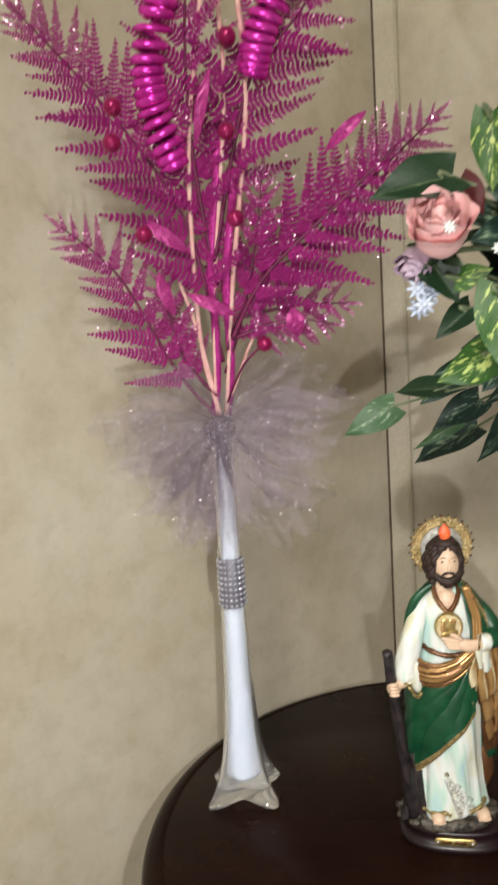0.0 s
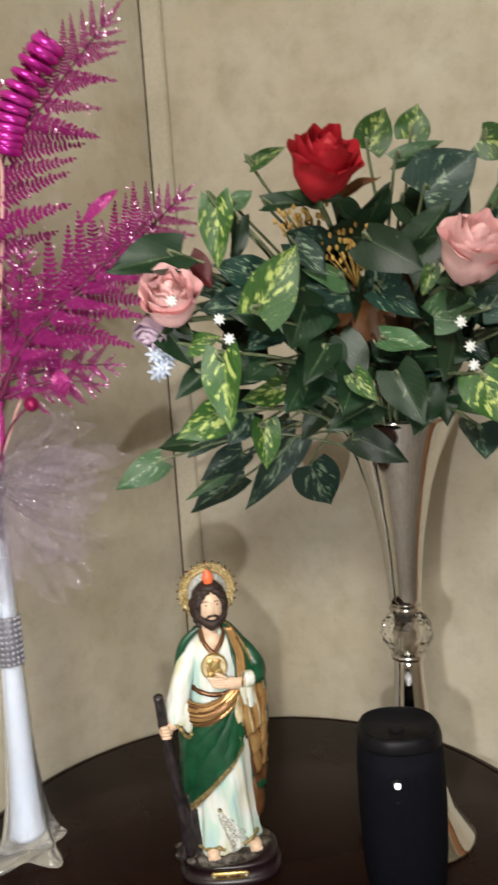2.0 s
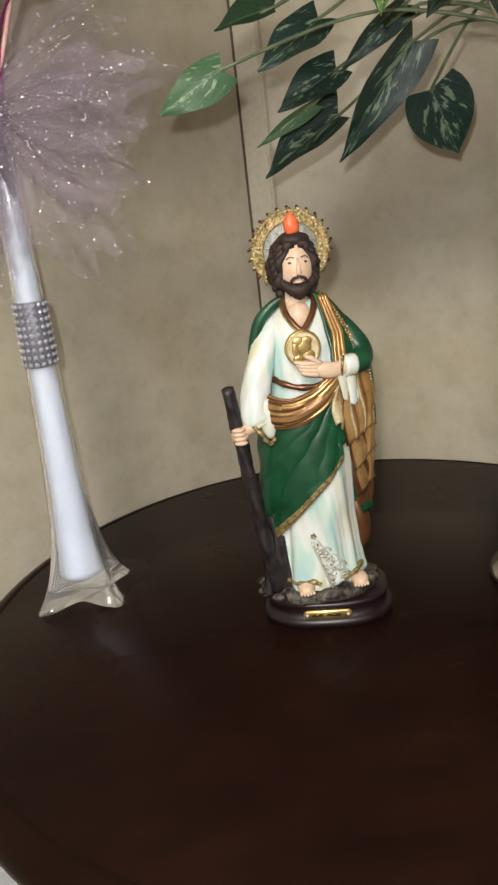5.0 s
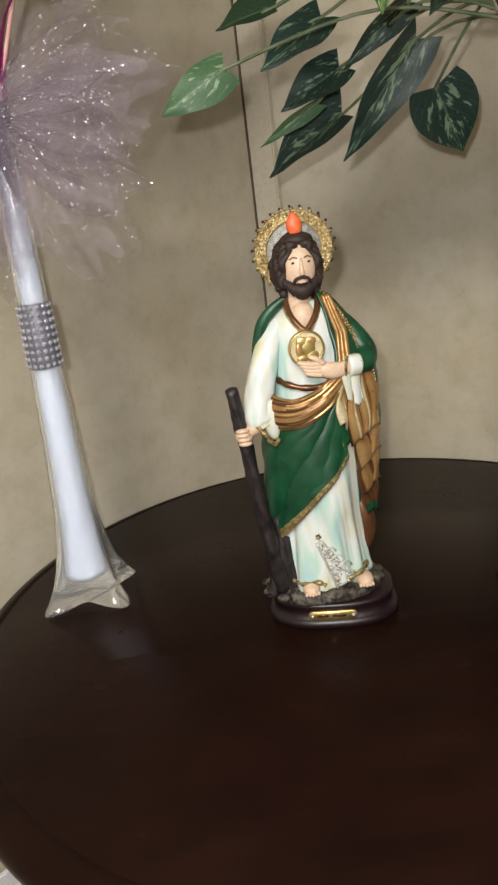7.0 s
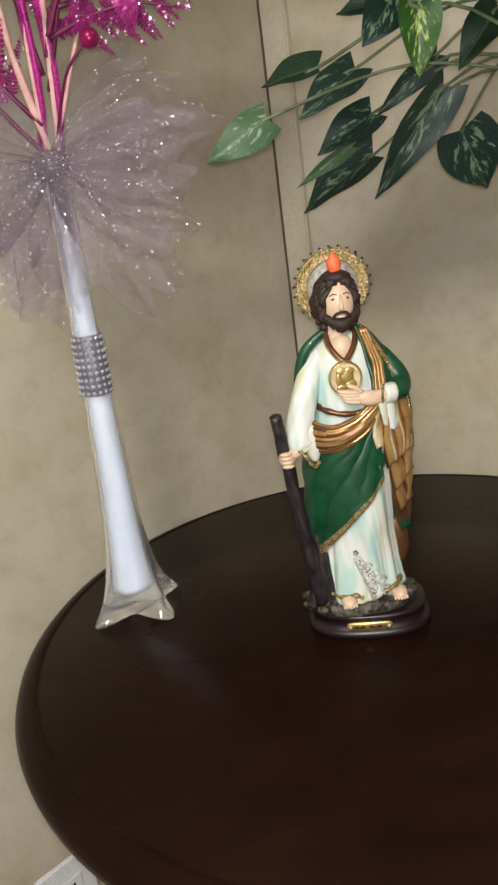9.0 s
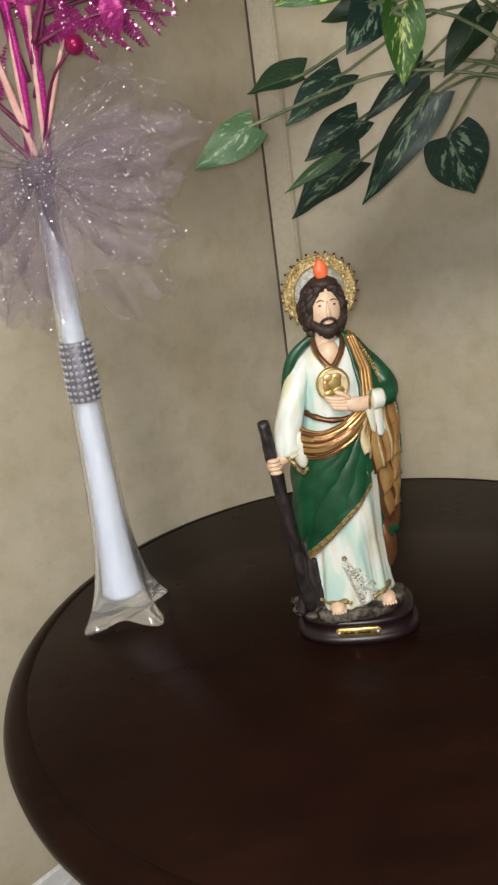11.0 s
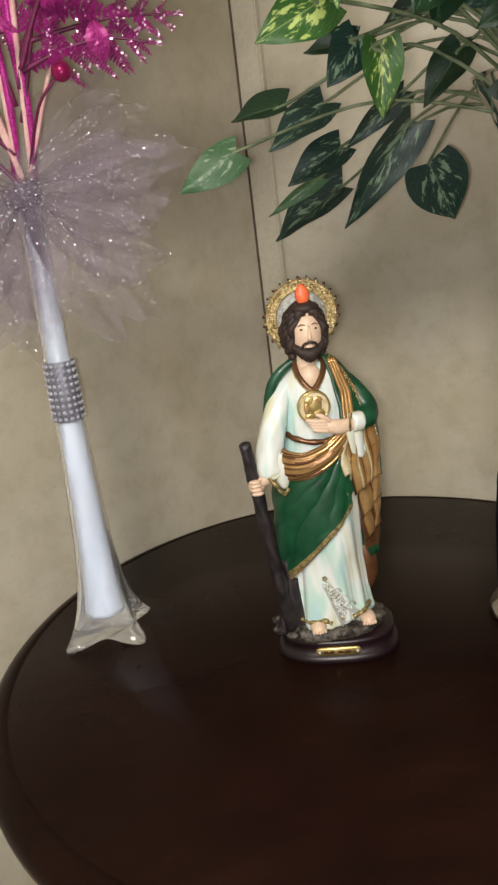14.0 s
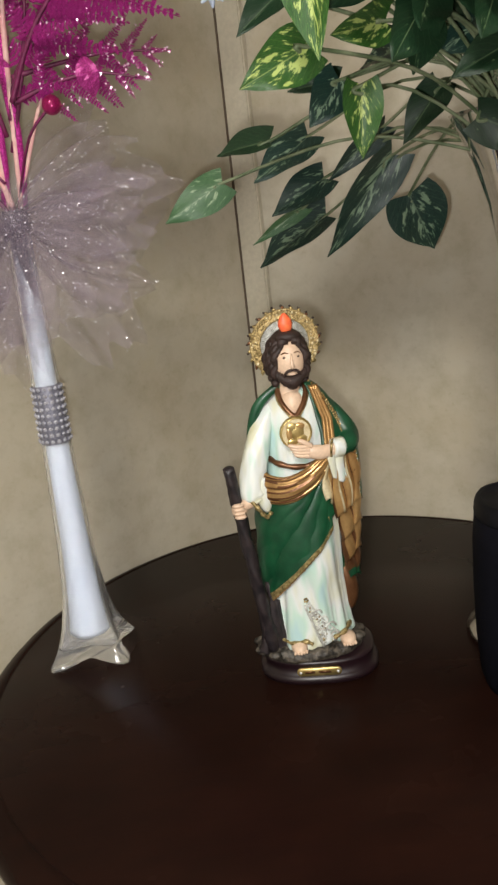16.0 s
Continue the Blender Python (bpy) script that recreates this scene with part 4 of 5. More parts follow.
def rose(centre, axis, size, material, label, seed):
    rnd = random.Random(seed)
    c = Vector(centre) - BO
    z = Vector(axis).normalized()
    x = z.orthogonal().normalized()
    base = Matrix((x, z.cross(x), z)).transposed().to_4x4()
    base.translation = c - z * size * 0.55
    bm = bmesh.new()
    rows = []
    for k in range(10):
        s = k / 9
        r = size * (0.06 + 0.10 * math.sin(s * 2.7)) * (1 if k < 9 else 0.4)
        rows.append([Vector((r * math.cos(6.2832 * j / 14) * (1 + 0.1 * math.sin(3 * j)), r * math.sin(6.2832 * j / 14), s * size * 0.92)) for j in range(14)])
    rings(bm, rows)
    head = part("rose", bm, material, bouquet, label)
    head.matrix_basis = base
    for ring_k, (count, roll, sc, high, lean) in enumerate(((2, 0.0, 0.28, 0.95, 0), (3, 0.06, 0.44, 0.97, 0), (3, 0.16, 0.58, 0.97, 2), (4, 0.28, 0.72, 0.96, 3), (4, 0.42, 0.84, 0.90, 5), (5, 0.62, 0.94, 0.80, 7))):
        first = None
        for k in range(count):
            a = 6.2832 * (k + 0.4 * ring_k) / count + rnd.uniform(-0.15, 0.15)
            m = Matrix.Rotation(a, 4, "Z") @ Matrix.Rotation(radians(lean + rnd.uniform(-4, 4)), 4, "X") @ Matrix.Diagonal((size * sc * 0.72, size * sc * 0.72, size * high * rnd.uniform(0.88, 1.06), 1))
            if first is None:
                first = part("petal", petal_mesh(roll, seed + 1.7 * ring_k), material, head)
                first.matrix_basis = m
            else:
                again(first, m, head)
    bm = bmesh.new()
    for k in range(5):
        a = 6.2832 * k / 5
        tip = Vector((0.5 * size * math.cos(a), 0.5 * size * math.sin(a), 0.12 * size))
        tube(bm, [Vector((0, 0, -0.06 * size)), tip * 0.6, tip], [0.09 * size, 0.08 * size, 0.01 * size], 6, 0, 0.25)
    part("sepal", bm, LEAFM["dark"], head)
    bm = bmesh.new()
    tube(bm, bezier([Vector((0, 0, -0.03)), (c - z * size) * 0.6 + Vector((0, 0, 0.04)), c - z * size * 0.5], 8), 0.0022, 7)
    part("stem", bm, STEM, bouquet)


rose((0.271, 0.520, 1.375), (0.12, -0.62, 0.76), 0.051, REDP, "dark red cloth rose", 1)
rose((0.159, 0.545, 1.289), (-0.12, -0.72, 0.62), 0.045, PINKP, "salmon pink cloth rose", 2)
rose((0.360, 0.480, 1.305), (0.05, -0.68, 0.70), 0.050, PINKP, "light pink cloth rose", 3)
rose((0.145, 0.565, 1.267), (-0.5, -0.3, -0.75), 0.028, LILAC, "lilac cloth bud", 4)


def floret(c, r, material, name, label):
    """A small open flower of five rounded petals."""
    bm = bmesh.new()
    c = Vector(c) - BO
    for k in range(8):
        a = 0.7854 * k
        d = Vector((math.cos(a), -0.25 * (k % 2), math.sin(a)))
        tube(bm, [c, c + d * r * 0.55, c + d * r * 1.05], [r * 0.14, r * 0.24, r * 0.08], 6)
    ball(bm, c + Vector((0, -r * 0.2, 0)), r * 0.32, 0, 8, 5)
    part(name, bm, material, bouquet, label)


for c in ((0.190, 0.522, 1.271), (0.196, 0.522, 1.257), (0.157, 0.505, 1.284), (0.351, 0.486, 1.257), (0.357, 0.486, 1.240), (0.361, 0.490, 1.227)):
    floret(c, 0.0042, WHITEP, "white_floret", "tiny white filler flower")
for c in ((0.146, 0.565, 1.251), (0.150, 0.565, 1.240), (0.154, 0.570, 1.247), (0.147, 0.570, 1.238)):
    floret(c, 0.0078, PALEBLUE, "blue_floret", "tiny pale blue flower")
for c in ((0.266, 0.575, 1.345), (0.298, 0.570, 1.323)):
    rnd = random.Random(int(c[0] * 1000))
    bm = bmesh.new()
    for k in range(60):
        p = Vector(c) - BO + Vector((rnd.gauss(0, 0.010), rnd.gauss(0, 0.006), rnd.gauss(0, 0.008)))
        ball(bm, p, (0.0016, 0.0016, 0.0024), 0, 6, 4)
        if k % 4 == 0:
            tube(bm, [p, Vector(c) - BO + Vector((0.01, 0.01, -0.03))], 0.0004, 4)
    tagged(part("ochre_floret_cluster", bm, GOLDP, bouquet, "cluster of ochre yellow seed florets"), kind="stuff")

# ---- the statue ----
def robe_material():
    """White glaze with soft washes of mint and cream that run down the folds."""
    m, n, l, p = base_material("robe_white")
    co = n.new("ShaderNodeTexCoord").outputs["Object"]
    mp = n.new("ShaderNodeMapping")
    mp.inputs["Scale"].default_value = (1.0, 1.0, 0.32)
    l.new(co, mp.inputs[0])
    wash = noise_node(n, l, mp.outputs[0], 62.0, 2.0, 0.5)
    r = ramp_node(n, l, wash.outputs["Fac"], [(0.28, (0.58, 0.57, 0.36)), (0.40, (0.64, 0.65, 0.53)), (0.50, (0.66, 0.69, 0.67)), (0.60, (0.48, 0.64, 0.55)), (0.72, (0.40, 0.57, 0.58))])
    l.new(r.outputs["Color"], p.inputs["Base Color"])
    p.inputs["Roughness"].default_value = 0.42
    p.inputs["Coat Weight"].default_value = 0.2
    grain = noise_node(n, l, co, 500.0, 3.0)
    bp = n.new("ShaderNodeBump")
    bp.inputs["Strength"].default_value, bp.inputs["Distance"].default_value = 0.06, 0.0005
    l.new(grain.outputs["Fac"], bp.inputs["Height"])
    l.new(bp.outputs["Normal"], p.inputs["Normal"])
    return m


S_WHITE = robe_material()
S_GREEN = surface("mantle_green", (0.002, 0.034, 0.014), (0.006, 0.072, 0.028), 50, 500, 0.42, bump=0.12, coat=0.08)
S_GOLD = surface("gold_paint", (0.42, 0.23, 0.085), (0.62, 0.39, 0.16), 45, 500, 0.30, metal=0.65, bump=0.12)
S_BROWN = surface("brown_gold_paint", (0.11, 0.046, 0.020), (0.20, 0.090, 0.038), 45, 500, 0.33, metal=0.55, bump=0.12)
S_SKIN = surface("painted_plaster", (0.66, 0.47, 0.33), (0.74, 0.54, 0.39), 60, 500, 0.45, bump=0.03)
S_HAIR = surface("dark_brown_paint", (0.018, 0.009, 0.006), (0.036, 0.018, 0.014), 200, 600, 0.62, bump=0.6, bump_scale=700)
S_ROCK = surface("stone_grey_paint", (0.014, 0.011, 0.008), (0.13, 0.11, 0.085), 210, 600, 0.5, bump=1.0, bump_scale=330, spread=(0.42, 0.66), depth=0.0015)
S_STAFF = surface("staff_dark", (0.008, 0.006, 0.008), (0.028, 0.019, 0.020), 150, 500, 0.5, bump=0.7, bump_scale=350)
S_BASE = surface("plinth_maroon", (0.008, 0.003, 0.0045), (0.014, 0.0045, 0.007), 30, 400, 0.42, coat=0.0, bump=0.03)
S_BRASS = surface("brass", (0.46, 0.34, 0.12), (0.68, 0.52, 0.22), 120, 600, 0.36, metal=0.8, bump=0.05)
S_SILVER = surface("silver_paint", (0.40, 0.40, 0.36), (0.72, 0.72, 0.68), 260, 600, 0.4, metal=0.3)
S_FLAME = surface("flame_orange", (0.75, 0.08, 0.035), (0.9, 0.20, 0.06), 120, 500, 0.45, bump=0.05)
S_TRIM = surface("gold_trim_relief", (0.15, 0.11, 0.04), (0.56, 0.43, 0.19), 420, 900, 0.4, metal=0.55, bump=0.8, bump_scale=600)
S_PALE = surface("pale_gold_paint", (0.62, 0.50, 0.28), (0.80, 0.70, 0.46), 150, 600, 0.36, metal=0.3, bump=0.12)
S_HALO = surface("worn_gold_relief", (0.20, 0.14, 0.05), (0.58, 0.43, 0.19), 520, 1200, 0.42, metal=0.45, bump=1.0, bump_scale=900)
STATUE_MATS = [S_WHITE, S_GREEN, S_GOLD, S_BROWN, S_SKIN, S_HAIR, S_ROCK, S_STAFF, S_BASE, S_BRASS, S_SILVER, S_FLAME, S_TRIM, S_PALE, S_HALO]
WH, GR, GO, BR, SK, HA, RO, SF, BA, BS, SI, FL, TR, PA, GP = range(15)


def build_statue():
    bm = bmesh.new()

    # plinth: stepped rounded oblong
    def oval(rx, ry, z, n=56, p=2.6, cx=0, cy=0):
        out = []
        for k in range(n):
            a = 6.28318531 * k / n
            q = (abs(math.cos(a)) ** p + abs(math.sin(a)) ** p) ** (-1 / p)
            out.append(Vector((cx + rx * q * math.cos(a), cy + ry * q * math.sin(a), z)))
        return out
    rings(bm, [oval(rx * 1.04, ry, z) for rx, ry, z in ((0.0455, 0.0335, 0.0), (0.0478, 0.036, 0.0015), (0.0480, 0.0362, 0.005), (0.0462, 0.0345, 0.0075), (0.0440, 0.0325, 0.0085), (0.0440, 0.0325, 0.0155), (0.0450, 0.0335, 0.0175), (0.0448, 0.0332, 0.0195), (0.0425, 0.031, 0.0205))], BA)
    # brass name plate with rounded ends on the front
    b2 = bmesh.new()
    outline = []
    for k in range(24):
        a = 6.28318531 * (k + 0.5) / 24
        outline.append((0.0145 * (1 if math.cos(a) > 0 else -1) + 0.0036 * math.cos(a), 0.0120 + 0.0036 * math.sin(a)))
    rings(b2, [[Vector((x, y, z)) for x, z in outline] for y in (-0.0325, -0.0344)])
    rings(b2, [[Vector((x * s, y, 0.012 + (z - 0.012) * s)) for x, z in outline] for s, y in ((1.0, -0.0344), (0.965, -0.0349))], cap=(False, True))
    merge(bm, b2, BS)
    for x, w in ((-0.0075, 0.008), (0.0045, 0.010)):
        b2 = bmesh.new()
        bmesh.ops.create_cube(b2, size=1.0)
        for v in b2.verts:
            v.co = Vector((x + v.co.x * w, -0.0349 + v.co.y * 0.0006, 0.012 + v.co.z * 0.0020))
        merge(bm, b2, BR)
    for x in (-0.0152, 0.0152):
        ball(bm, (x, -0.0349, 0.012), 0.0013, SI, 8, 6)
    # the plinth stands turned a little
    bmesh.ops.rotate(bm, cent=(0, 0, 0), matrix=Matrix.Rotation(radians(-11), 3, "Z"), verts=bm.verts[:])
    plinth = set(bm.verts)

    # rocky ground: a rough oval with an uneven rim
    def rock(rx, ry, z, amp):
        row = oval(rx, ry, z, 72, 2.2, -0.003, -0.001)
        for v in row:
            f = 1 + amp * noise.noise(Vector((v.x * 90, v.y * 90, z * 60))) + 0.5 * amp * noise.noise(Vector((v.x * 260, v.y * 260, z * 200)))
            v.x, v.y = v.x * f, v.y * f
            v.z += 0.0022 * noise.noise(Vector((v.x * 170, v.y * 170, 3)))
        return row
    rings(bm, [rock(0.0415, 0.0300, 0.0200, 0.05), rock(0.0445, 0.0318, 0.0225, 0.14), rock(0.0440, 0.0312, 0.0262, 0.18), rock(0.0400, 0.0285, 0.0290, 0.20), rock(0.0330, 0.0235, 0.0305, 0.2), rock(0.02, 0.014, 0.032, 0.1)], RO)
    for x, y, r in ((-0.044, -0.010, 0.0075), (-0.036, -0.022, 0.006), (0.036, -0.012, 0.0065)):
        ball(bm, (x, y, 0.0265), (r, r * 0.8, r * 0.55), RO, 12, 8)
    # feet
    for x, y in ((-0.0165, -0.0245), (0.0245, -0.0225)):
        ball(bm, (x, y, 0.0325), (0.0068, 0.0105, 0.0052), SK, 14, 8)
        for k in range(5):
            ball(bm, (x - 0.0048 + 0.0023 * k, y - 0.0088 + 0.0006 * abs(k - 2), 0.0312), (0.0013, 0.0028, 0.0018), SK, 6, 5)

    def crease(v):
        """Rounded ridges parted by narrow valleys, -0.5 to 0.5."""
        return abs(math.sin(v)) ** 0.75 - 0.55

    def lump(x, y, z, k=80.0):
        return noise.noise(Vector((x * k, y * k, z * k)))

    # white robe with hanging folds
    keys = ((0.030, 0.0350, 0.0275), (0.040, 0.0330, 0.0262), (0.06, 0.0302, 0.0240), (0.08, 0.0285, 0.0225), (0.11, 0.0295, 0.0218), (0.14, 0.0305, 0.0210), (0.165, 0.0285, 0.0200), (0.185, 0.0265, 0.0190), (0.205, 0.0275, 0.0185), (0.222, 0.0285, 0.0170), (0.234, 0.0235, 0.0145), (0.242, 0.0120, 0.0100))

    def robe_radius(z):
        for a, b in zip(keys, keys[1:]):
            if z <= b[0]:
                t = max(0, (z - a[0]) / (b[0] - a[0]))
                return a[1] + (b[1] - a[1]) * t, a[2] + (b[2] - a[2]) * t
        return keys[-1][1:]

    def robe_point(a, z, off=0.0):
        rx, ry = robe_radius(z)
        low = max(0.0, min(1.0, (0.150 - z) / 0.09))
        cx = -0.0015
        knee = 0.0042 * math.exp(-((a - 5.02) / 0.34) ** 2 - ((z - 0.098) / 0.030) ** 2)
        return cx + (rx + off + knee) * math.cos(a), (ry + off + knee) * math.sin(a), low
    rows = []
    N = 150
    for k in range(70):
        z = 0.031 + 0.211 * k / 69
        row = []
        for j in range(N):
            a = 6.28318531 * j / N
            x, y, low = robe_point(a, z)
            warp = a + 0.35 * lump(x, y, z * 0.35, 30) + 1.1 * (z - 0.03)
            f = low * (0.125 * crease(5.5 * warp + 0.4) + 0.06 * crease(10.5 * warp + 2.0))
            # small folds drawn in to the belt
            chest = max(0.0, 1 - low) * (0.030 * crease(9 * a + 25 * (z - 0.19) * math.cos(a)) * math.exp(-((z - 0.192) / 0.020) ** 2) + 0.016 * lump(x, y, z, 120))
            f += chest
            drop = (0.0035 * math.sin(5.5 * warp) - 0.001) * max(0.0, 1 - (z - 0.031) / 0.012)
            row.append(Vector((-0.0015 + (x + 0.0015) * (1 + f), y * (1 + f), z + drop)))
        rows.append(row)
    rings(bm, rows, WH)

    # scrolled silver relief low on the robe, between two cords
    rnd = random.Random(14)

    def on_robe(x, z, off=0.0):
        rx, ry = robe_radius(z)
        q = max(-0.98, min(0.98, (x + 0.0015) / rx))
        return Vector((x, -(ry * 1.05 + off) * math.sqrt(1 - q * q), z))
    for k in range(150):
        t = rnd.random() ** 0.7
        x, z = -0.008 + 0.017 * t + rnd.uniform(-1, 1) * (0.001 + 0.0068 * t), 0.070 - 0.036 * t
        q = rnd.uniform(0.0007, 0.0015)
        ball(bm, on_robe(x, z, 0.0002), (q, 0.0009, q * rnd.uniform(0.6, 1.3)), rnd.choice((SI, SI, WH, SI, TR)), 6, 4)
    for cx, cz, r0, sg in ((-0.0005, 0.060, 0.0040, 1), (0.0050, 0.053, 0.0046, -1), (0.0100, 0.046, 0.0050, 1), (0.0030, 0.043, 0.0042, -1), (0.0125, 0.0385, 0.0036, 1)):
        tube(bm, [on_robe(cx + sg * r0 * math.cos(a) * (1 - a / 9), cz + r0 * math.sin(a) * (1 - a / 9), 0.0010) for a in [q * 0.42 for q in range(16)]], 0.0008, 6, SI)
    tube(bm, [on_robe(-0.0100 + 0.0130 * s, 0.068 - 0.037 * s, 0.0008) for s in [k / 10 for k in range(11)]], 0.0010, 6, SI)
    tube(bm, [on_robe(-0.0070 + 0.0255 * s ** 1.25, 0.072 - 0.034 * s, 0.0006) for s in [k / 10 for k in range(11)]], 0.0007, 6, SI)
    for k in range(5):
        ball(bm, on_robe(-0.0085 + 0.0014 * math.cos(k * 1.257), 0.0725 + 0.0014 * math.sin(k * 1.257), 0.0010), 0.0010, TR, 6, 4)
    tube(bm, bezier([(-0.0325, -0.010, 0.0375), (-0.022, -0.0235, 0.0355), (-0.012, -0.0272, 0.0375), (-0.006, -0.028, 0.0345)], 5), [0.0018 + 0.0006 * math.sin(k * 1.3) for k in range(16)], 7, TR)
    tube(bm, bezier([(0.012, -0.027, 0.0365), (0.022, -0.0245, 0.0400), (0.0295, -0.012, 0.0410)], 5), [0.0018 + 0.0006 * math.sin(k * 1.7) for k in range(11)], 7, TR)

    def sheet(point, nu, nv, mats, thick=0.0014):
        """A cloth of nu by nv quads with thickness; mats(i, j) gives each quad's paint."""
        grid = [[Vector(point(i / nv, j / nu)) for j in range(nu + 1)] for i in range(nv + 1)]
        nor = []
        for i in range(nv + 1):
            row = []
            for j in range(nu + 1):
                du = grid[i][min(j + 1, nu)] - grid[i][max(j - 1, 0)]
                dv = grid[min(i + 1, nv)][j] - grid[max(i - 1, 0)][j]
                n3 = du.cross(dv)
                row.append(n3.normalized() if n3.length > 1e-12 else Vector((0, 1, 0)))
            nor.append(row)
        fr = [[bm.verts.new(p) for p in row] for row in grid]
        bk = [[bm.verts.new(p + nor[i][j] * thick) for j, p in enumerate(row)] for i, row in enumerate(grid)]
        for i in range(nv):
            for j in range(nu):
                m = mats(i, j)
                bm.faces.new((fr[i][j], fr[i][j + 1], fr[i + 1][j + 1], fr[i + 1][j])).material_index = m
                bm.faces.new((bk[i][j], bk[i + 1][j], bk[i + 1][j + 1], bk[i][j + 1])).material_index = m
        for j in range(nu):
            for i in (0, nv):
                bm.faces.new((fr[i][j], fr[i][j + 1], bk[i][j + 1], bk[i][j])).material_index = mats(min(i, nv - 1), j)
        for i in range(nv):
            for j in (0, nu):
                bm.faces.new((fr[i][j], fr[i + 1][j], bk[i + 1][j], bk[i][j])).material_index = mats(i, min(j, nu - 1))
        return grid

    # green mantle across the front: folds fan out from the hip, the hem rises to the far side
    A0, A1 = radians(150), radians(299)

    def mantle_point(s, t):
        a = A0 + (A1 - A0) * t
        top = 0.166 + 0.020 * max(0.0, t - 0.45) / 0.55
        hem = 0.068 + 0.012 * max(0.0, 0.3 - t) + 0.062 * max(0.0, t - 0.30) ** 1.25 / 0.64
        z = top + (hem - top) * s
        x, y, _ = robe_point(a, z, 0.0058 + 0.0030 * (1 - t) * math.sin(min(1.0, s * 1.6) * 1.57))
        u, v = (a - A1) * 0.034 - 0.004, z - 0.190
        ang = math.atan2(v, u) + 0.07 * lump(a * 0.03, z, 0.2, 60)
        far = math.hypot(u, v)
        k = 0.040 * crease(7.5 * ang) * min(1.0, far / 0.03) + 0.022 * crease(17 * ang + 1.0) * min(1.0, far / 0.05)
        k += 0.010 * lump(a * 0.03, z, 0.6, 70)
        if s > 0.955:
            k -= 0.012
        return (-0.0015 + (x + 0.0015) * (1 + k), y * (1 + k), z)
    g = sheet(mantle_point, 110, 60, lambda i, j: TR if i >= 56 and j > 22 else GR, -0.0016)
    for j in range(34, 111):
        for r in (0, 2, 4):
            p = g[60 - r][j]
            q = 0.0006 + 0.0003 * ((j * 7 + r) % 3)
            ball(bm, p + Vector((0, -0.0006, 0)), (q, 0.0007, q), GO if (j + r) % 3 else BR, 5, 4)

    # small green flap turned over at the hip, above the hem's end
    sheet(lambda s, t: (0.0085 + 0.013 * t + 0.002 * s + 0.0012 * math.sin(7 * t + 4 * s), -0.0262 + 0.006 * t + 0.0018 * crease(6 * t + 1.5 * s), 0.168 - (0.036 - 0.018 * t) * s), 16, 14, lambda i, j: TR if i > 11 and j < 5 else GR, -0.0014)

    # gold sash: a broad roll that sags over the hip and narrows up to the arm
    mid = bezier([(-0.0325, 0.012, 0.183), (-0.0352, -0.004, 0.1745), (-0.0310, -0.0170, 0.1690), (-0.0170, -0.0255, 0.1680), (-0.002, -0.0278, 0.1745), (0.0085, -0.0268, 0.1835), (0.0165, -0.0235, 0.1920)], 10)

    def sash_point(s, t):
        i = t * (len(mid) - 1)
        k = min(int(i), len(mid) - 2)
        p = mid[k].lerp(mid[k + 1], i - k)
        d = (mid[k + 1] - mid[k]).normalized()
        out = Vector((p.x + 0.0015, p.y, 0)).normalized()
        up = out.cross(d).normalized()
        if up.z < 0:
            up = -up
        wide = 0.0130 - 0.0085 * t ** 1.3
        ang = (s * 1.15 - 0.075) * 3.1416
        fold = 0.0012 * crease(11.5 * s + 2.2 * t) + 0.0007 * crease(24 * s - 3 * t)
        return p + up * wide * math.cos(ang) + out * ((0.0048 - 0.0016 * t) * math.sin(ang) + fold)
    sheet(sash_point, 60, 34, lambda i, j: BR if (i * 3 + j // 9) % 13 < 4 or i > 29 else GO, -0.0012)
    # cord belt over the robe
    tube(bm, bezier([(-0.0265, -0.008, 0.1900), (-0.022, -0.0165, 0.1880), (-0.010, -0.0212, 0.1845), (0.004, -0.0220, 0.1845), (0.012, -0.0205, 0.1870)], 6), [0.0022 + 0.0003 * math.sin(k * 1.1) for k in range(25)], 8, BR)

    # cape: narrow over one shoulder and down the back
    def back_cape(s, t):
        z = 0.2465 - 0.165 * s
        a = radians(200 - 215 * t)
        wide = 0.0110 + 0.0245 * min(1.0, s * 5.5) ** 0.7 - 0.004 * s
        k = 1 + 0.07 * crease(11 * t + 3 * s) * min(1.0, s * 4)
        return (-0.0035 + wide * k * math.cos(a), 0.002 + (0.010 + 0.009 * min(1.0, s * 4)) * k * math.sin(a), z)
    sheet(back_cape, 44, 34, lambda i, j: GR, 0.0014)
    tube(bm, bezier([(-0.0120, -0.006, 0.2470), (-0.0240, -0.0065, 0.2405), (-0.0335, -0.0060, 0.2300), (-0.0385, -0.0045, 0.2120), (-0.0400, -0.0015, 0.195)], 6), [0.0020 + 0.0022 * math.sin(k / 24 * 2.9) for k in range(25)], 10, GR, 0.7)

    # cape over the other shoulder and the bent arm: from neck to elbow
    def shoulder_cape(s, t):
        a = radians(-72 + 128 * t)
        z = 0.2475 - 0.052 * s - 0.006 * t * s
        wide = 0.0110 + 0.0325 * min(1.0, s * 1.3) ** 0.72
        deep = 0.0115 + 0.0135 * s ** 0.8
        k = 1 + 0.045 * crease(6 * t + 5 * s + 0.5) * s + 0.015 * lump(t * 0.05, s * 0.05, 0.1, 90)
        inner = 0.010 * (1 - t) * (1 - s * 0.4)
        return (-0.0045 + wide * k * math.cos(a) + inner * 0.5, -0.001 + deep * k * math.sin(a), z)
    sg = sheet(shoulder_cape, 40, 30, lambda i, j: GR, 0.0016)
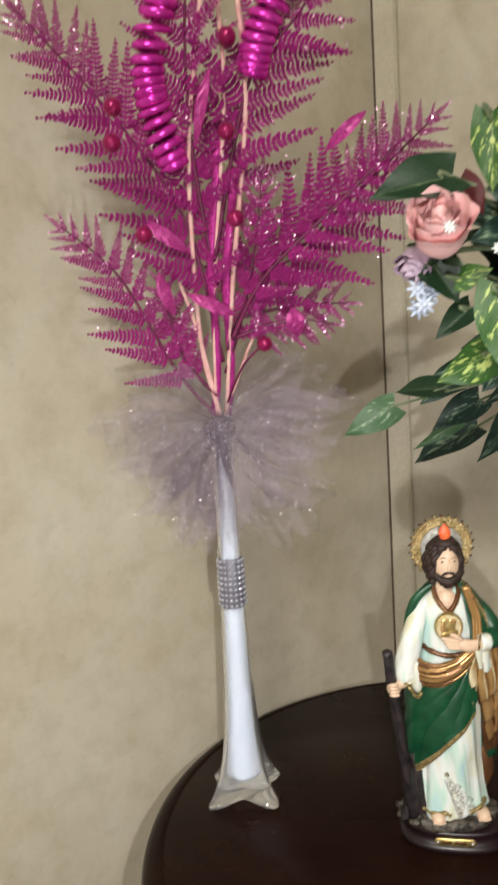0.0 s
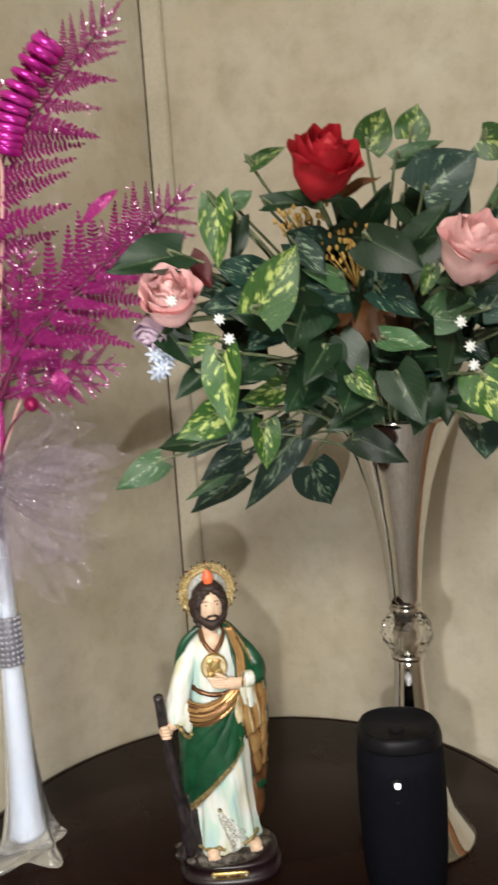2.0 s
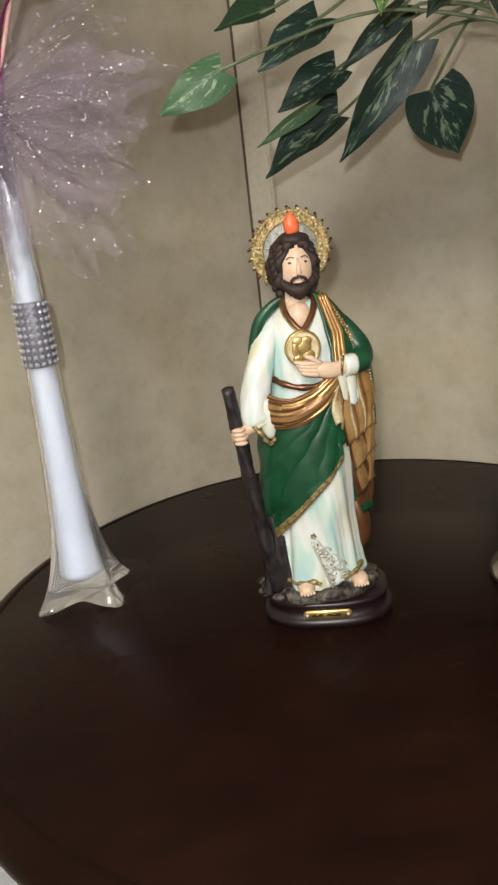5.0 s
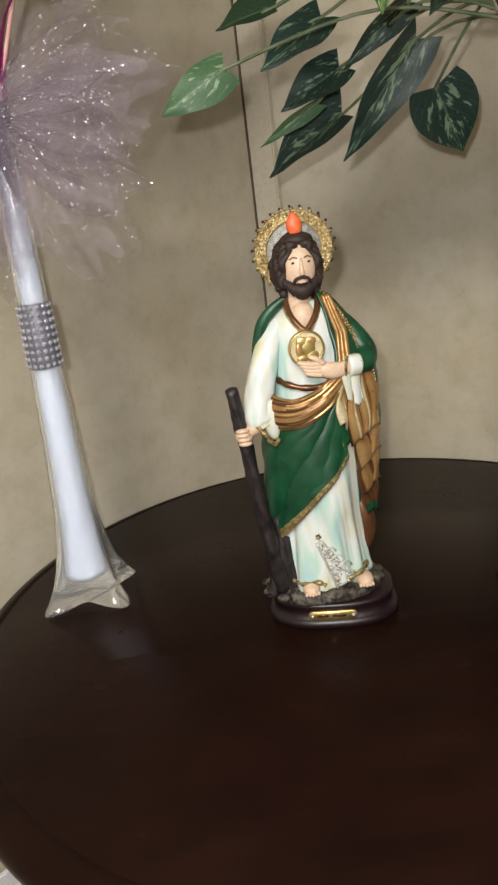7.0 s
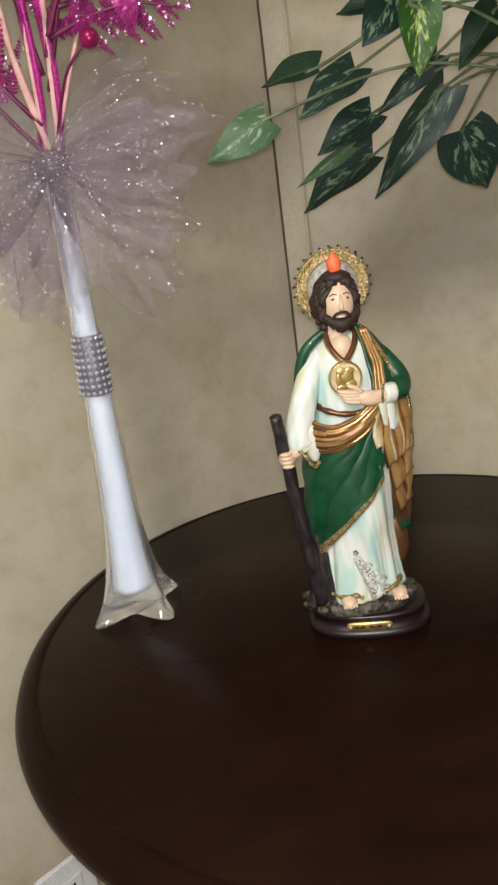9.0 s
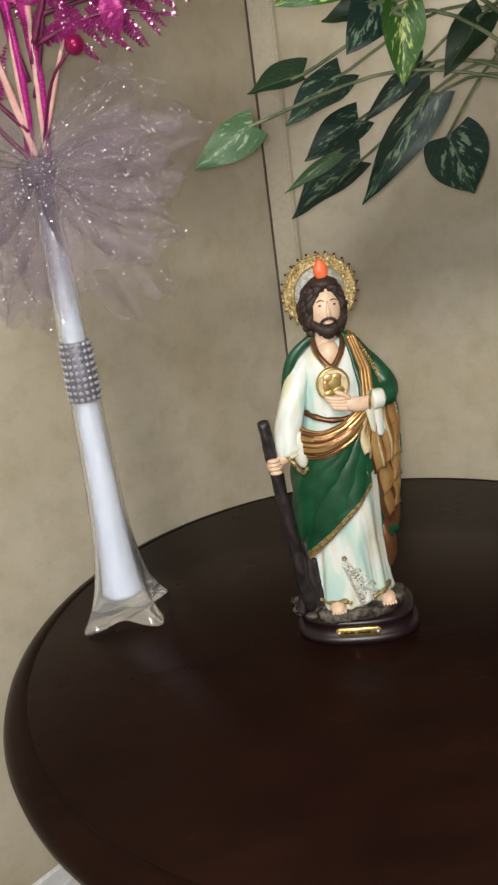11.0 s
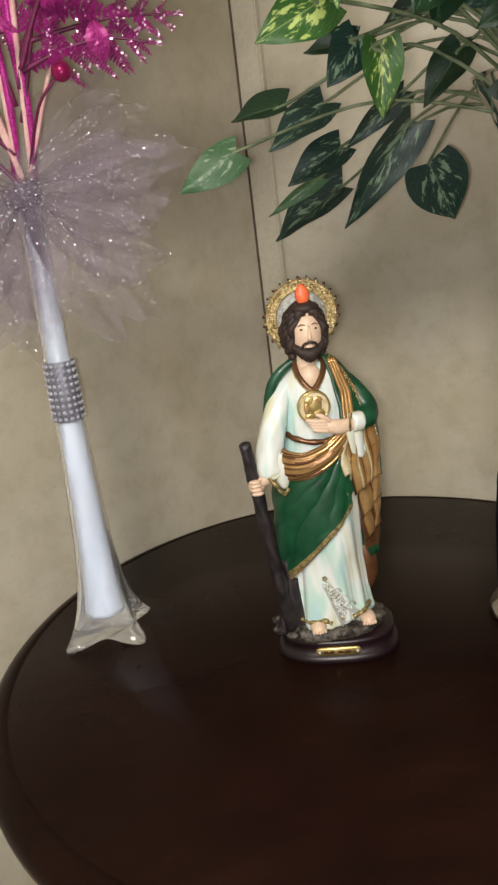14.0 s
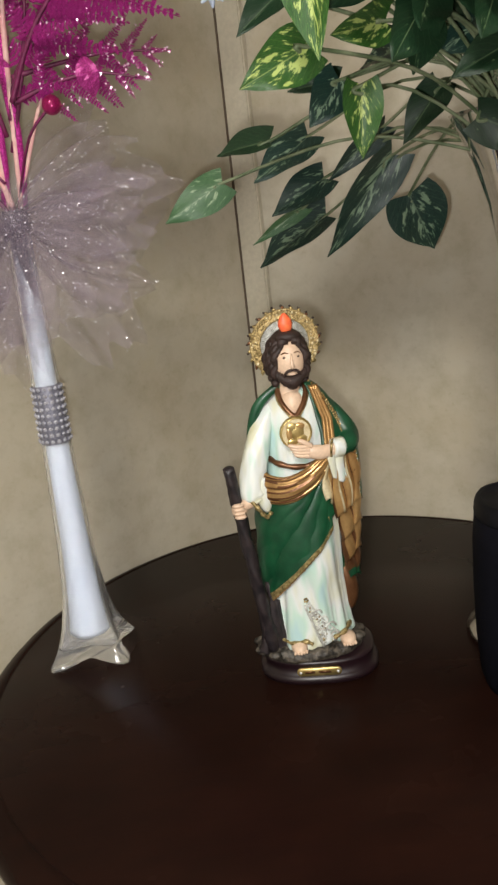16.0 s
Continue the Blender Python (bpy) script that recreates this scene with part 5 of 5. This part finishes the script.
    # relief trim that runs beside the cape's front edge
    for i in range(0, 31):
        for dj in (9, 10, 11):
            p = sg[i][dj]
            q = 0.0005 + 0.0004 * ((i * 5 + dj) % 3) / 2
            ball(bm, p + Vector((0, -0.0008, 0)), (q, 0.0006, q * 1.3), TR if (i + dj) % 2 else GO, 5, 4)
    # gold lining turned out along the chest, four soft ridges
    def lining(s, t):
        z = 0.2455 - 0.058 * s
        x = 0.0070 + 0.0080 * min(1, s * 2.2) + 0.0095 * t * (0.55 + 0.45 * s)
        p = on_robe(min(x, 0.025), z, 0.0)
        return (x, min(p.y, -0.012 - 0.006 * s) - 0.0032 - 0.0018 * crease(9.4 * t + 1.2 * s) - 0.003 * s, z)
    # brown stripes paint the shade between the ridges
    sheet(lining, 26, 20, lambda i, j: BR if (j // 3) % 3 == 2 else GO, -0.0012)

    # neck opening: patterned collar and throat
    for dr, mat, r in ((0.0, BR, 0.0024), (0.0016, TR, 0.0012)):
        tube(bm, bezier([(-0.0165, -0.003, 0.2480), (-0.0160 - dr, -0.0105, 0.2380), (-0.0125 - dr, -0.0165, 0.2300), (-0.0060, -0.0200 - dr, 0.2238 - dr), (0.0005 + dr, -0.0165, 0.2305), (0.0045 + dr, -0.0105, 0.2385), (0.0055, -0.003, 0.2485)], 6), r, 8, mat)
    tube(bm, bezier([(-0.0065, -0.004, 0.224), (-0.0065, -0.004, 0.238), (-0.0068, -0.004, 0.254)], 4), [0.0125, 0.0122, 0.0115, 0.0105, 0.0095, 0.0088, 0.0084, 0.0082, 0.0082], 18, SK, 1.0)
    ball(bm, (-0.0062, -0.0085, 0.2315), (0.0098, 0.0100, 0.0115), SK, 18, 12)

    # arm that holds the staff: wide white sleeve with folds, open cuff, then fist
    tube(bm, bezier([(-0.0150, 0.001, 0.2330), (-0.0265, -0.0035, 0.2200), (-0.0355, -0.0095, 0.2010), (-0.0405, -0.0130, 0.1830), (-0.0425, -0.0155, 0.1690), (-0.0400, -0.0165, 0.1600)], 6), [0.0065 + 0.0036 * math.sin(min(1, k / 16) * 1.57) - (0.0020 if k > 27 else 0.0) for k in range(31)], 26, WH, 0.9, lambda a, k: 0.10 * crease(2.0 * a + k * 0.22) + 0.07 * crease(3.0 * a - k * 0.33 + 1.0))
    tube(bm, bezier([(-0.0365, -0.0165, 0.178), (-0.0345, -0.0185, 0.163), (-0.0325, -0.0185, 0.150)], 4), [0.0068, 0.0074, 0.0075, 0.0072, 0.0064, 0.0056, 0.0046, 0.0032, 0.0015], 14, WH, 0.7, lambda a, k: 0.14 * crease(2.5 * a + k * 0.4))
    tube(bm, bezier([(-0.0455, -0.0225, 0.1630), (-0.0400, -0.0255, 0.1555), (-0.0345, -0.0240, 0.1480), (-0.0300, -0.0200, 0.1500)], 5), [0.0017 + 0.0005 * math.sin(k * 1.9) for k in range(16)], 6, TR)
    ball(bm, (-0.0545, -0.0200, 0.1560), (0.0066, 0.0060, 0.0072), SK, 14, 9)
    tube(bm, [(-0.0425, -0.0175, 0.163), (-0.0475, -0.0190, 0.160), (-0.0530, -0.0198, 0.158)], [0.0060, 0.0052, 0.0046], 10, SK)
    for k in range(4):
        ball(bm, (-0.0560 + 0.0005 * k, -0.0255, 0.1612 - 0.0032 * k), (0.0050, 0.0026, 0.0018), SK, 8, 6)
    # staff: rough dark branch that spreads at its foot
    pts = [Vector((-0.0605, -0.0190, 0.1905)).lerp(Vector((-0.0365, -0.0165, 0.0290)), k / 40) for k in range(41)]
    tube(bm, pts, [0.0043 + 0.0002 * math.sin(k * 0.9) + 0.0002 * math.sin(k * 2.9) + 0.00003 * k for k in range(41)], 14, SF, 1.0, lambda a, k: 0.14 * math.sin(3 * a + k * 0.7) + 0.10 * math.sin(7 * a - k * 0.4))
    for off, h, r in ((-0.004, 0.055, 0.0045), (0.004, 0.075, 0.0060), (0.009, 0.058, 0.0055)):
        tube(bm, bezier([(-0.0395 + off, -0.010, h + 0.012), (-0.0375 + off, -0.013, h * 0.7), (-0.0375 + off * 1.6, -0.013, 0.026)], 5), [r * (0.55 + 0.06 * k) for k in range(11)], 12, SF, 0.9, lambda a, k: 0.16 * math.sin(4 * a + k) + 0.1 * math.sin(7 * a - k))

    # bent arm: green elbow, white cuff that hangs, hand laid on the chest
    tube(bm, bezier([(0.0185, 0.000, 0.232), (0.0280, -0.0060, 0.217), (0.0345, -0.0120, 0.2040), (0.0330, -0.0200, 0.1978), (0.0255, -0.0255, 0.1965)], 5), [0.0030 + 0.0055 * math.sin(min(1.0, k / 9) * 1.57) - 0.0008 * (k > 16) for k in range(21)], 20, GR, 0.9, lambda a, k: 0.10 * crease(2.5 * a + k * 0.45))
    tube(bm, bezier([(0.0275, -0.0250, 0.1970), (0.0195, -0.0280, 0.1972)], 4), [0.0078, 0.0077, 0.0076, 0.0074, 0.0070], 16, WH, 0.9, lambda a, k: 0.06 * crease(3 * a))
    tube(bm, [Vector((0.0192 + 0.0072 * math.cos(a) * 0.3, -0.0280 + 0.0068 * math.cos(a + 0.3), 0.1972 + 0.0070 * math.sin(a))) for a in [k * 0.3307 for k in range(20)]], 0.0010, 6, TR)

    def cuff(s, t):
        x = 0.0140 + 0.0125 * t + 0.0045 * s
        z = 0.198 - (0.030 - 0.009 * abs(t - 0.65)) * s
        return (x, -0.0305 + 0.0045 * t - 0.0022 * crease(6.0 * t + 1.2 * s) + 0.004 * s, z)
    sheet(cuff, 22, 16, lambda i, j: WH, -0.0016)
    tube(bm, bezier([(0.0205, -0.0290, 0.1970), (0.0100, -0.0310, 0.1962), (-0.0010, -0.0312, 0.1990)], 5), [0.0050, 0.0050, 0.0051, 0.0053, 0.0055, 0.0057, 0.0057, 0.0055, 0.0050, 0.0044, 0.0036], 14, SK, 0.6)
    for k in range(4):
        tube(bm, bezier([(0.001, -0.0318 - 0.0002 * k, 0.2025 - 0.0026 * k), (-0.0070, -0.0325, 0.2030 - 0.0022 * k), (-0.0150 + 0.0016 * k, -0.0312, 0.2050 - 0.0024 * k)], 5), [0.0019] * 8 + [0.0017, 0.0015, 0.0009], 8, SK)
    tube(bm, bezier([(0.003, -0.0320, 0.2020), (-0.003, -0.0330, 0.2065), (-0.0075, -0.0325, 0.2085)], 4), [0.0019] * 6 + [0.0017, 0.0014, 0.0009], 8, SK)

    # medallion: pale disc, raised ring, plain raised relief
    disc = Matrix.Translation((-0.0075, -0.0268, 0.2130)) @ Matrix.Rotation(radians(90), 4, "X")
    b2 = bmesh.new()
    lathe(b2, [(0.0122, -0.003), (0.0124, 0.0), (0.0122, 0.0016), (0.0114, 0.0022), (0.0107, 0.0012)], 40, cap=(True, False))
    merge(bm, b2, BS, disc)
    b2 = bmesh.new()
    lathe(b2, [(0.0110, 0.0012), (0.006, 0.0014), (0.0005, 0.0014)], 40, cap=(False, True))
    merge(bm, b2, PA, disc)
    for x, z, rx, rz in ((0.0008, 0.0010, 0.0052, 0.0066), (-0.0030, 0.0050, 0.0042, 0.0034), (0.0028, 0.0052, 0.0040, 0.0028), (-0.0052, -0.0002, 0.0024, 0.0052), (0.0035, -0.0050, 0.0048, 0.0036), (-0.0030, -0.0066, 0.0042, 0.0026)):
        ball(bm, (-0.0075 + x, -0.0284, 0.2130 + z), (rx, 0.0008, rz), BS if rx > 0.0041 else GO, 12, 7)

    # cloth that hangs from the arm: gold lining in upright pleats, its hem stepping down and outwards
    def hanging(x0, x1, top, z_in, z_out, y0, pleats, deep, mats, lean):
        def at(s, t):
            end = z_in + (z_out - z_in) * t
            ph = t * pleats * 3.1416
            zig = 0.0042 * (abs(math.sin(ph)) - 0.5) * s
            x = x0 + (x1 - x0) * t * (0.82 + 0.18 * s) + lean * s + 0.0014 * math.sin(7 * s + 5 * t)
            return (x, y0 + 0.010 * t - deep * (abs(math.sin(ph)) ** 0.8 - 0.4) * (0.55 + 0.45 * s), top + (end - top) * s + zig)
        sheet(at, pleats * 8, 22, mats, -0.0013)
    hanging(0.0115, 0.0225, 0.187, 0.158, 0.147, -0.0290, 2, 0.0024, lambda i, j: PA if j < 9 else GO, 0.0)
    # brown in pleat valleys and pale on crests: shade and highlight put in paint
    hanging(0.0195, 0.0440, 0.199, 0.140, 0.150, -0.0255, 3, 0.0048, lambda i, j: BR if j % 8 in (0, 7) else (PA if j % 8 == 4 and j < 16 else GO), 0.0005)
    hanging(0.0240, 0.0435, 0.165, 0.118, 0.131, -0.0205, 2, 0.0046, lambda i, j: BR if j % 8 in (0, 7) else GO, 0.0015)
    hanging(0.0265, 0.0435, 0.140, 0.097, 0.106, -0.0165, 2, 0.0044, lambda i, j: BR if j % 8 in (0, 1, 7) else GO, 0.001)
    hanging(0.0300, 0.0420, 0.115, 0.082, 0.078, -0.0125, 2, 0.0030, lambda i, j: GR if i > 17 else BR, 0.0015)
    # green outside of that cloth, seen along its outer edge, with a trim of relief studs
    edge = sheet(lambda s, t: (0.0345 + 0.0045 * t + 0.0085 * s ** 0.6 + 0.0012 * math.sin(5 * s), -0.0180 + 0.016 * t + 0.0012 * crease(8 * s + 2 * t), 0.2035 - (0.0525 - 0.004 * t) * s), 8, 26, lambda i, j: GR, -0.0014)
    for i in range(27):
        for dj in (0, 1):
            q = 0.0006 + 0.0003 * ((i * 3 + dj) % 2)
            ball(bm, edge[i][dj] + Vector((0.0003, -0.0008, 0)), (q, 0.0006, q * 1.2), TR if (i + dj) % 2 else SI, 5, 4)
    # brown robe end that shows behind, down to the ground
    tube(bm, bezier([(0.0280, 0.004, 0.092), (0.0310, 0.000, 0.078), (0.0330, -0.002, 0.064), (0.0300, -0.002, 0.050)], 5), [0.0055 + 0.0020 * math.sin(k / 15 * 2.9) for k in range(16)], 14, BR, 0.8, lambda a, k: 0.08 * crease(2.5 * a + 0.3 * k))

    # head: plain oval face; hair in locks, beard
    HX, HZ = -0.0058, 0.2662
    ball(bm, (HX, -0.0075, HZ - 0.0005), (0.0123, 0.0130, 0.0174), SK, 28, 18)
    tube(bm, [(HX, -0.0190, HZ + 0.0055), (HX, -0.0210, HZ - 0.0005), (HX, -0.0222, HZ - 0.0040), (HX, -0.0205, HZ - 0.0054)], [0.0010, 0.0014, 0.0019, 0.0012], 10, SK)
    ball(bm, (HX, 0.0005, HZ + 0.0055), (0.0150, 0.0140, 0.0170), HA, 28, 16)
    ball(bm, (HX, -0.0095, HZ + 0.0172), (0.0105, 0.0080, 0.0048), HA, 18, 10)
    rnd = random.Random(8)
    for sg2 in (1, -1):
        for q in range(6):
            pts = []
            for k in range(19):
                s = k / 18
                reach = 0.0012 + (0.0104 + 0.0008 * q) * math.sin(min(1.0, s * 1.5) * 1.5708) ** 0.75 + 0.0014 * math.sin(s * 17 + q * 1.9)
                pts.append((HX + sg2 * reach, -0.0150 + 0.0036 * q + 0.005 * s * s, HZ + 0.0178 + 0.0006 * q - (0.0035 + 0.0325 * max(0, s - 0.12))))
            tube(bm, pts, [0.0027 + 0.0004 * math.sin(k * 0.9 + q * 1.4) if k < 18 else 0.001 for k in range(19)], 9, HA, 1.0, lambda a, k: 0.10 * math.sin(5 * a))
        for q in range(9):
            s = q / 8
            ball(bm, (HX + sg2 * (0.0118 + 0.0020 * math.sin(s * 3.0) + rnd.uniform(-0.0008, 0.0008)), -0.0075 + 0.006 * rnd.random(), HZ + 0.0115 - 0.0290 * s), (0.0034, 0.0040, 0.0034), HA, 10, 7)
    for k in range(15):
        u = k / 14 * 2 - 1
        w = 1 - u * u
        tube(bm, bezier([(HX + 0.0108 * u, -0.0130 - 0.0045 * w, HZ - 0.0075 - 0.0045 * w), (HX + 0.0100 * u, -0.0150 - 0.0050 * w, HZ - 0.0120 - 0.0035 * w), (HX + 0.0070 * u + rnd.uniform(-0.0008, 0.0008), -0.0140 - 0.0040 * w, HZ - 0.0165 - 0.0055 * w)], 3), [0.0014, 0.0018, 0.0021, 0.0021, 0.0019, 0.0014, 0.0006], 7, HA)
    for sg2 in (1, -1):
        tube(bm, bezier([(HX + sg2 * 0.0004, -0.0212, HZ - 0.0066), (HX + sg2 * 0.0042, -0.0200, HZ - 0.0078), (HX + sg2 * 0.0066, -0.0182, HZ - 0.0118)], 4), [0.0011] * 7 + [0.0010, 0.0008], 7, HA)
        tube(bm, bezier([(HX + sg2 * 0.0022, -0.0195, HZ + 0.0058), (HX + sg2 * 0.0048, -0.0190, HZ + 0.0066), (HX + sg2 * 0.0074, -0.0170, HZ + 0.0052)], 3), 0.0004, 6, BR)
        ball(bm, (HX + sg2 * 0.0048, -0.0186, HZ + 0.0028), (0.0017, 0.0008, 0.0009), HA, 8, 6)
    ball(bm, (HX, -0.0196, HZ - 0.0098), (0.0034, 0.0012, 0.0011), SK, 8, 6)

    # halo: silver rays, ornate gold ring, small dark points
    hc = Vector((-0.0058, 0.0085, 0.2752))
    hm = Matrix.Translation(hc) @ Matrix.Rotation(radians(90), 4, "X")
    b2 = bmesh.new()
    lathe(b2, [(0.0015, 0.0), (0.0202, 0.0), (0.0202, -0.002), (0.0015, -0.002)], 60)
    merge(bm, b2, SI, hm)
    for k in range(72):
        a = 6.28318531 * k / 72
        d = Vector((math.cos(a), 0, math.sin(a)))
        tube(bm, [hc + d * 0.006 + Vector((0, -0.0006, 0)), hc + d * 0.0200 + Vector((0, -0.0008, 0))], [0.0003, 0.0005], 4, SI)
    b2 = bmesh.new()
    lathe(b2, [(0.0190, -0.002), (0.0190, 0.0014), (0.0200, 0.0022), (0.0212, 0.0014), (0.0255, 0.0014), (0.0266, 0.0020), (0.0272, 0.0005), (0.0268, -0.002)], 72)
    merge(bm, b2, GP, hm)
    rnd = random.Random(31)
    for k in range(170):
        a = 6.28318531 * k / 170 + rnd.uniform(-0.02, 0.02)
        d = Vector((math.cos(a), 0, math.sin(a)))
        q = rnd.uniform(0.0006, 0.0013)
        ball(bm, hc + d * rnd.uniform(0.0205, 0.0264) + Vector((0, -0.0016, 0)), (q, 0.0011, q * rnd.uniform(0.6, 1.2)), rnd.choice((GP, GP, TR, PA)), 6, 4)
    for k in range(26):
        a = 6.28318531 * (k + 0.5) / 26
        d = Vector((math.cos(a), 0, math.sin(a)))
        t = Vector((-math.sin(a), 0, math.cos(a)))
        tube(bm, [hc + d * 0.0262 - t * 0.0012, hc + d * 0.0278 - t * 0.0004, hc + d * 0.0290 + t * 0.0010], [0.0015, 0.0013, 0.0007], 6, TR if k % 3 else BR, 0.7)
        if math.sin(a) > -0.2:
            ball(bm, hc + d * 0.0291 + t * 0.0008, (0.0012, 0.0010, 0.0010), HA, 6, 4)
    # flame above the brow
    rows = []
    for k in range(11):
        s = k / 10
        r = 0.0054 * math.sin(min(1, 0.16 + s * 0.86) * 3.05) ** 0.75
        rows.append([Vector((HX - 0.0012 - 0.0008 * s + r * math.cos(0.5236 * j), -0.0110 + 0.55 * r * math.sin(0.5236 * j), HZ + 0.0208 + 0.0142 * s)) for j in range(12)])
    rings(bm, rows, FL)
    # the figure leans a little on its plinth
    for v in bm.verts:
        if v not in plinth:
            v.co.x += 0.026 * (v.co.z - 0.150)
    return bm


statue = mesh_object("statue", build_statue(), STATUE_MATS)
statue.location = (0.185, 0.708, TOP)
statue.rotation_euler = (0, 0, radians(3))
tagged(statue, "painted plaster saint statue in green mantle on maroon plinth", "statue")
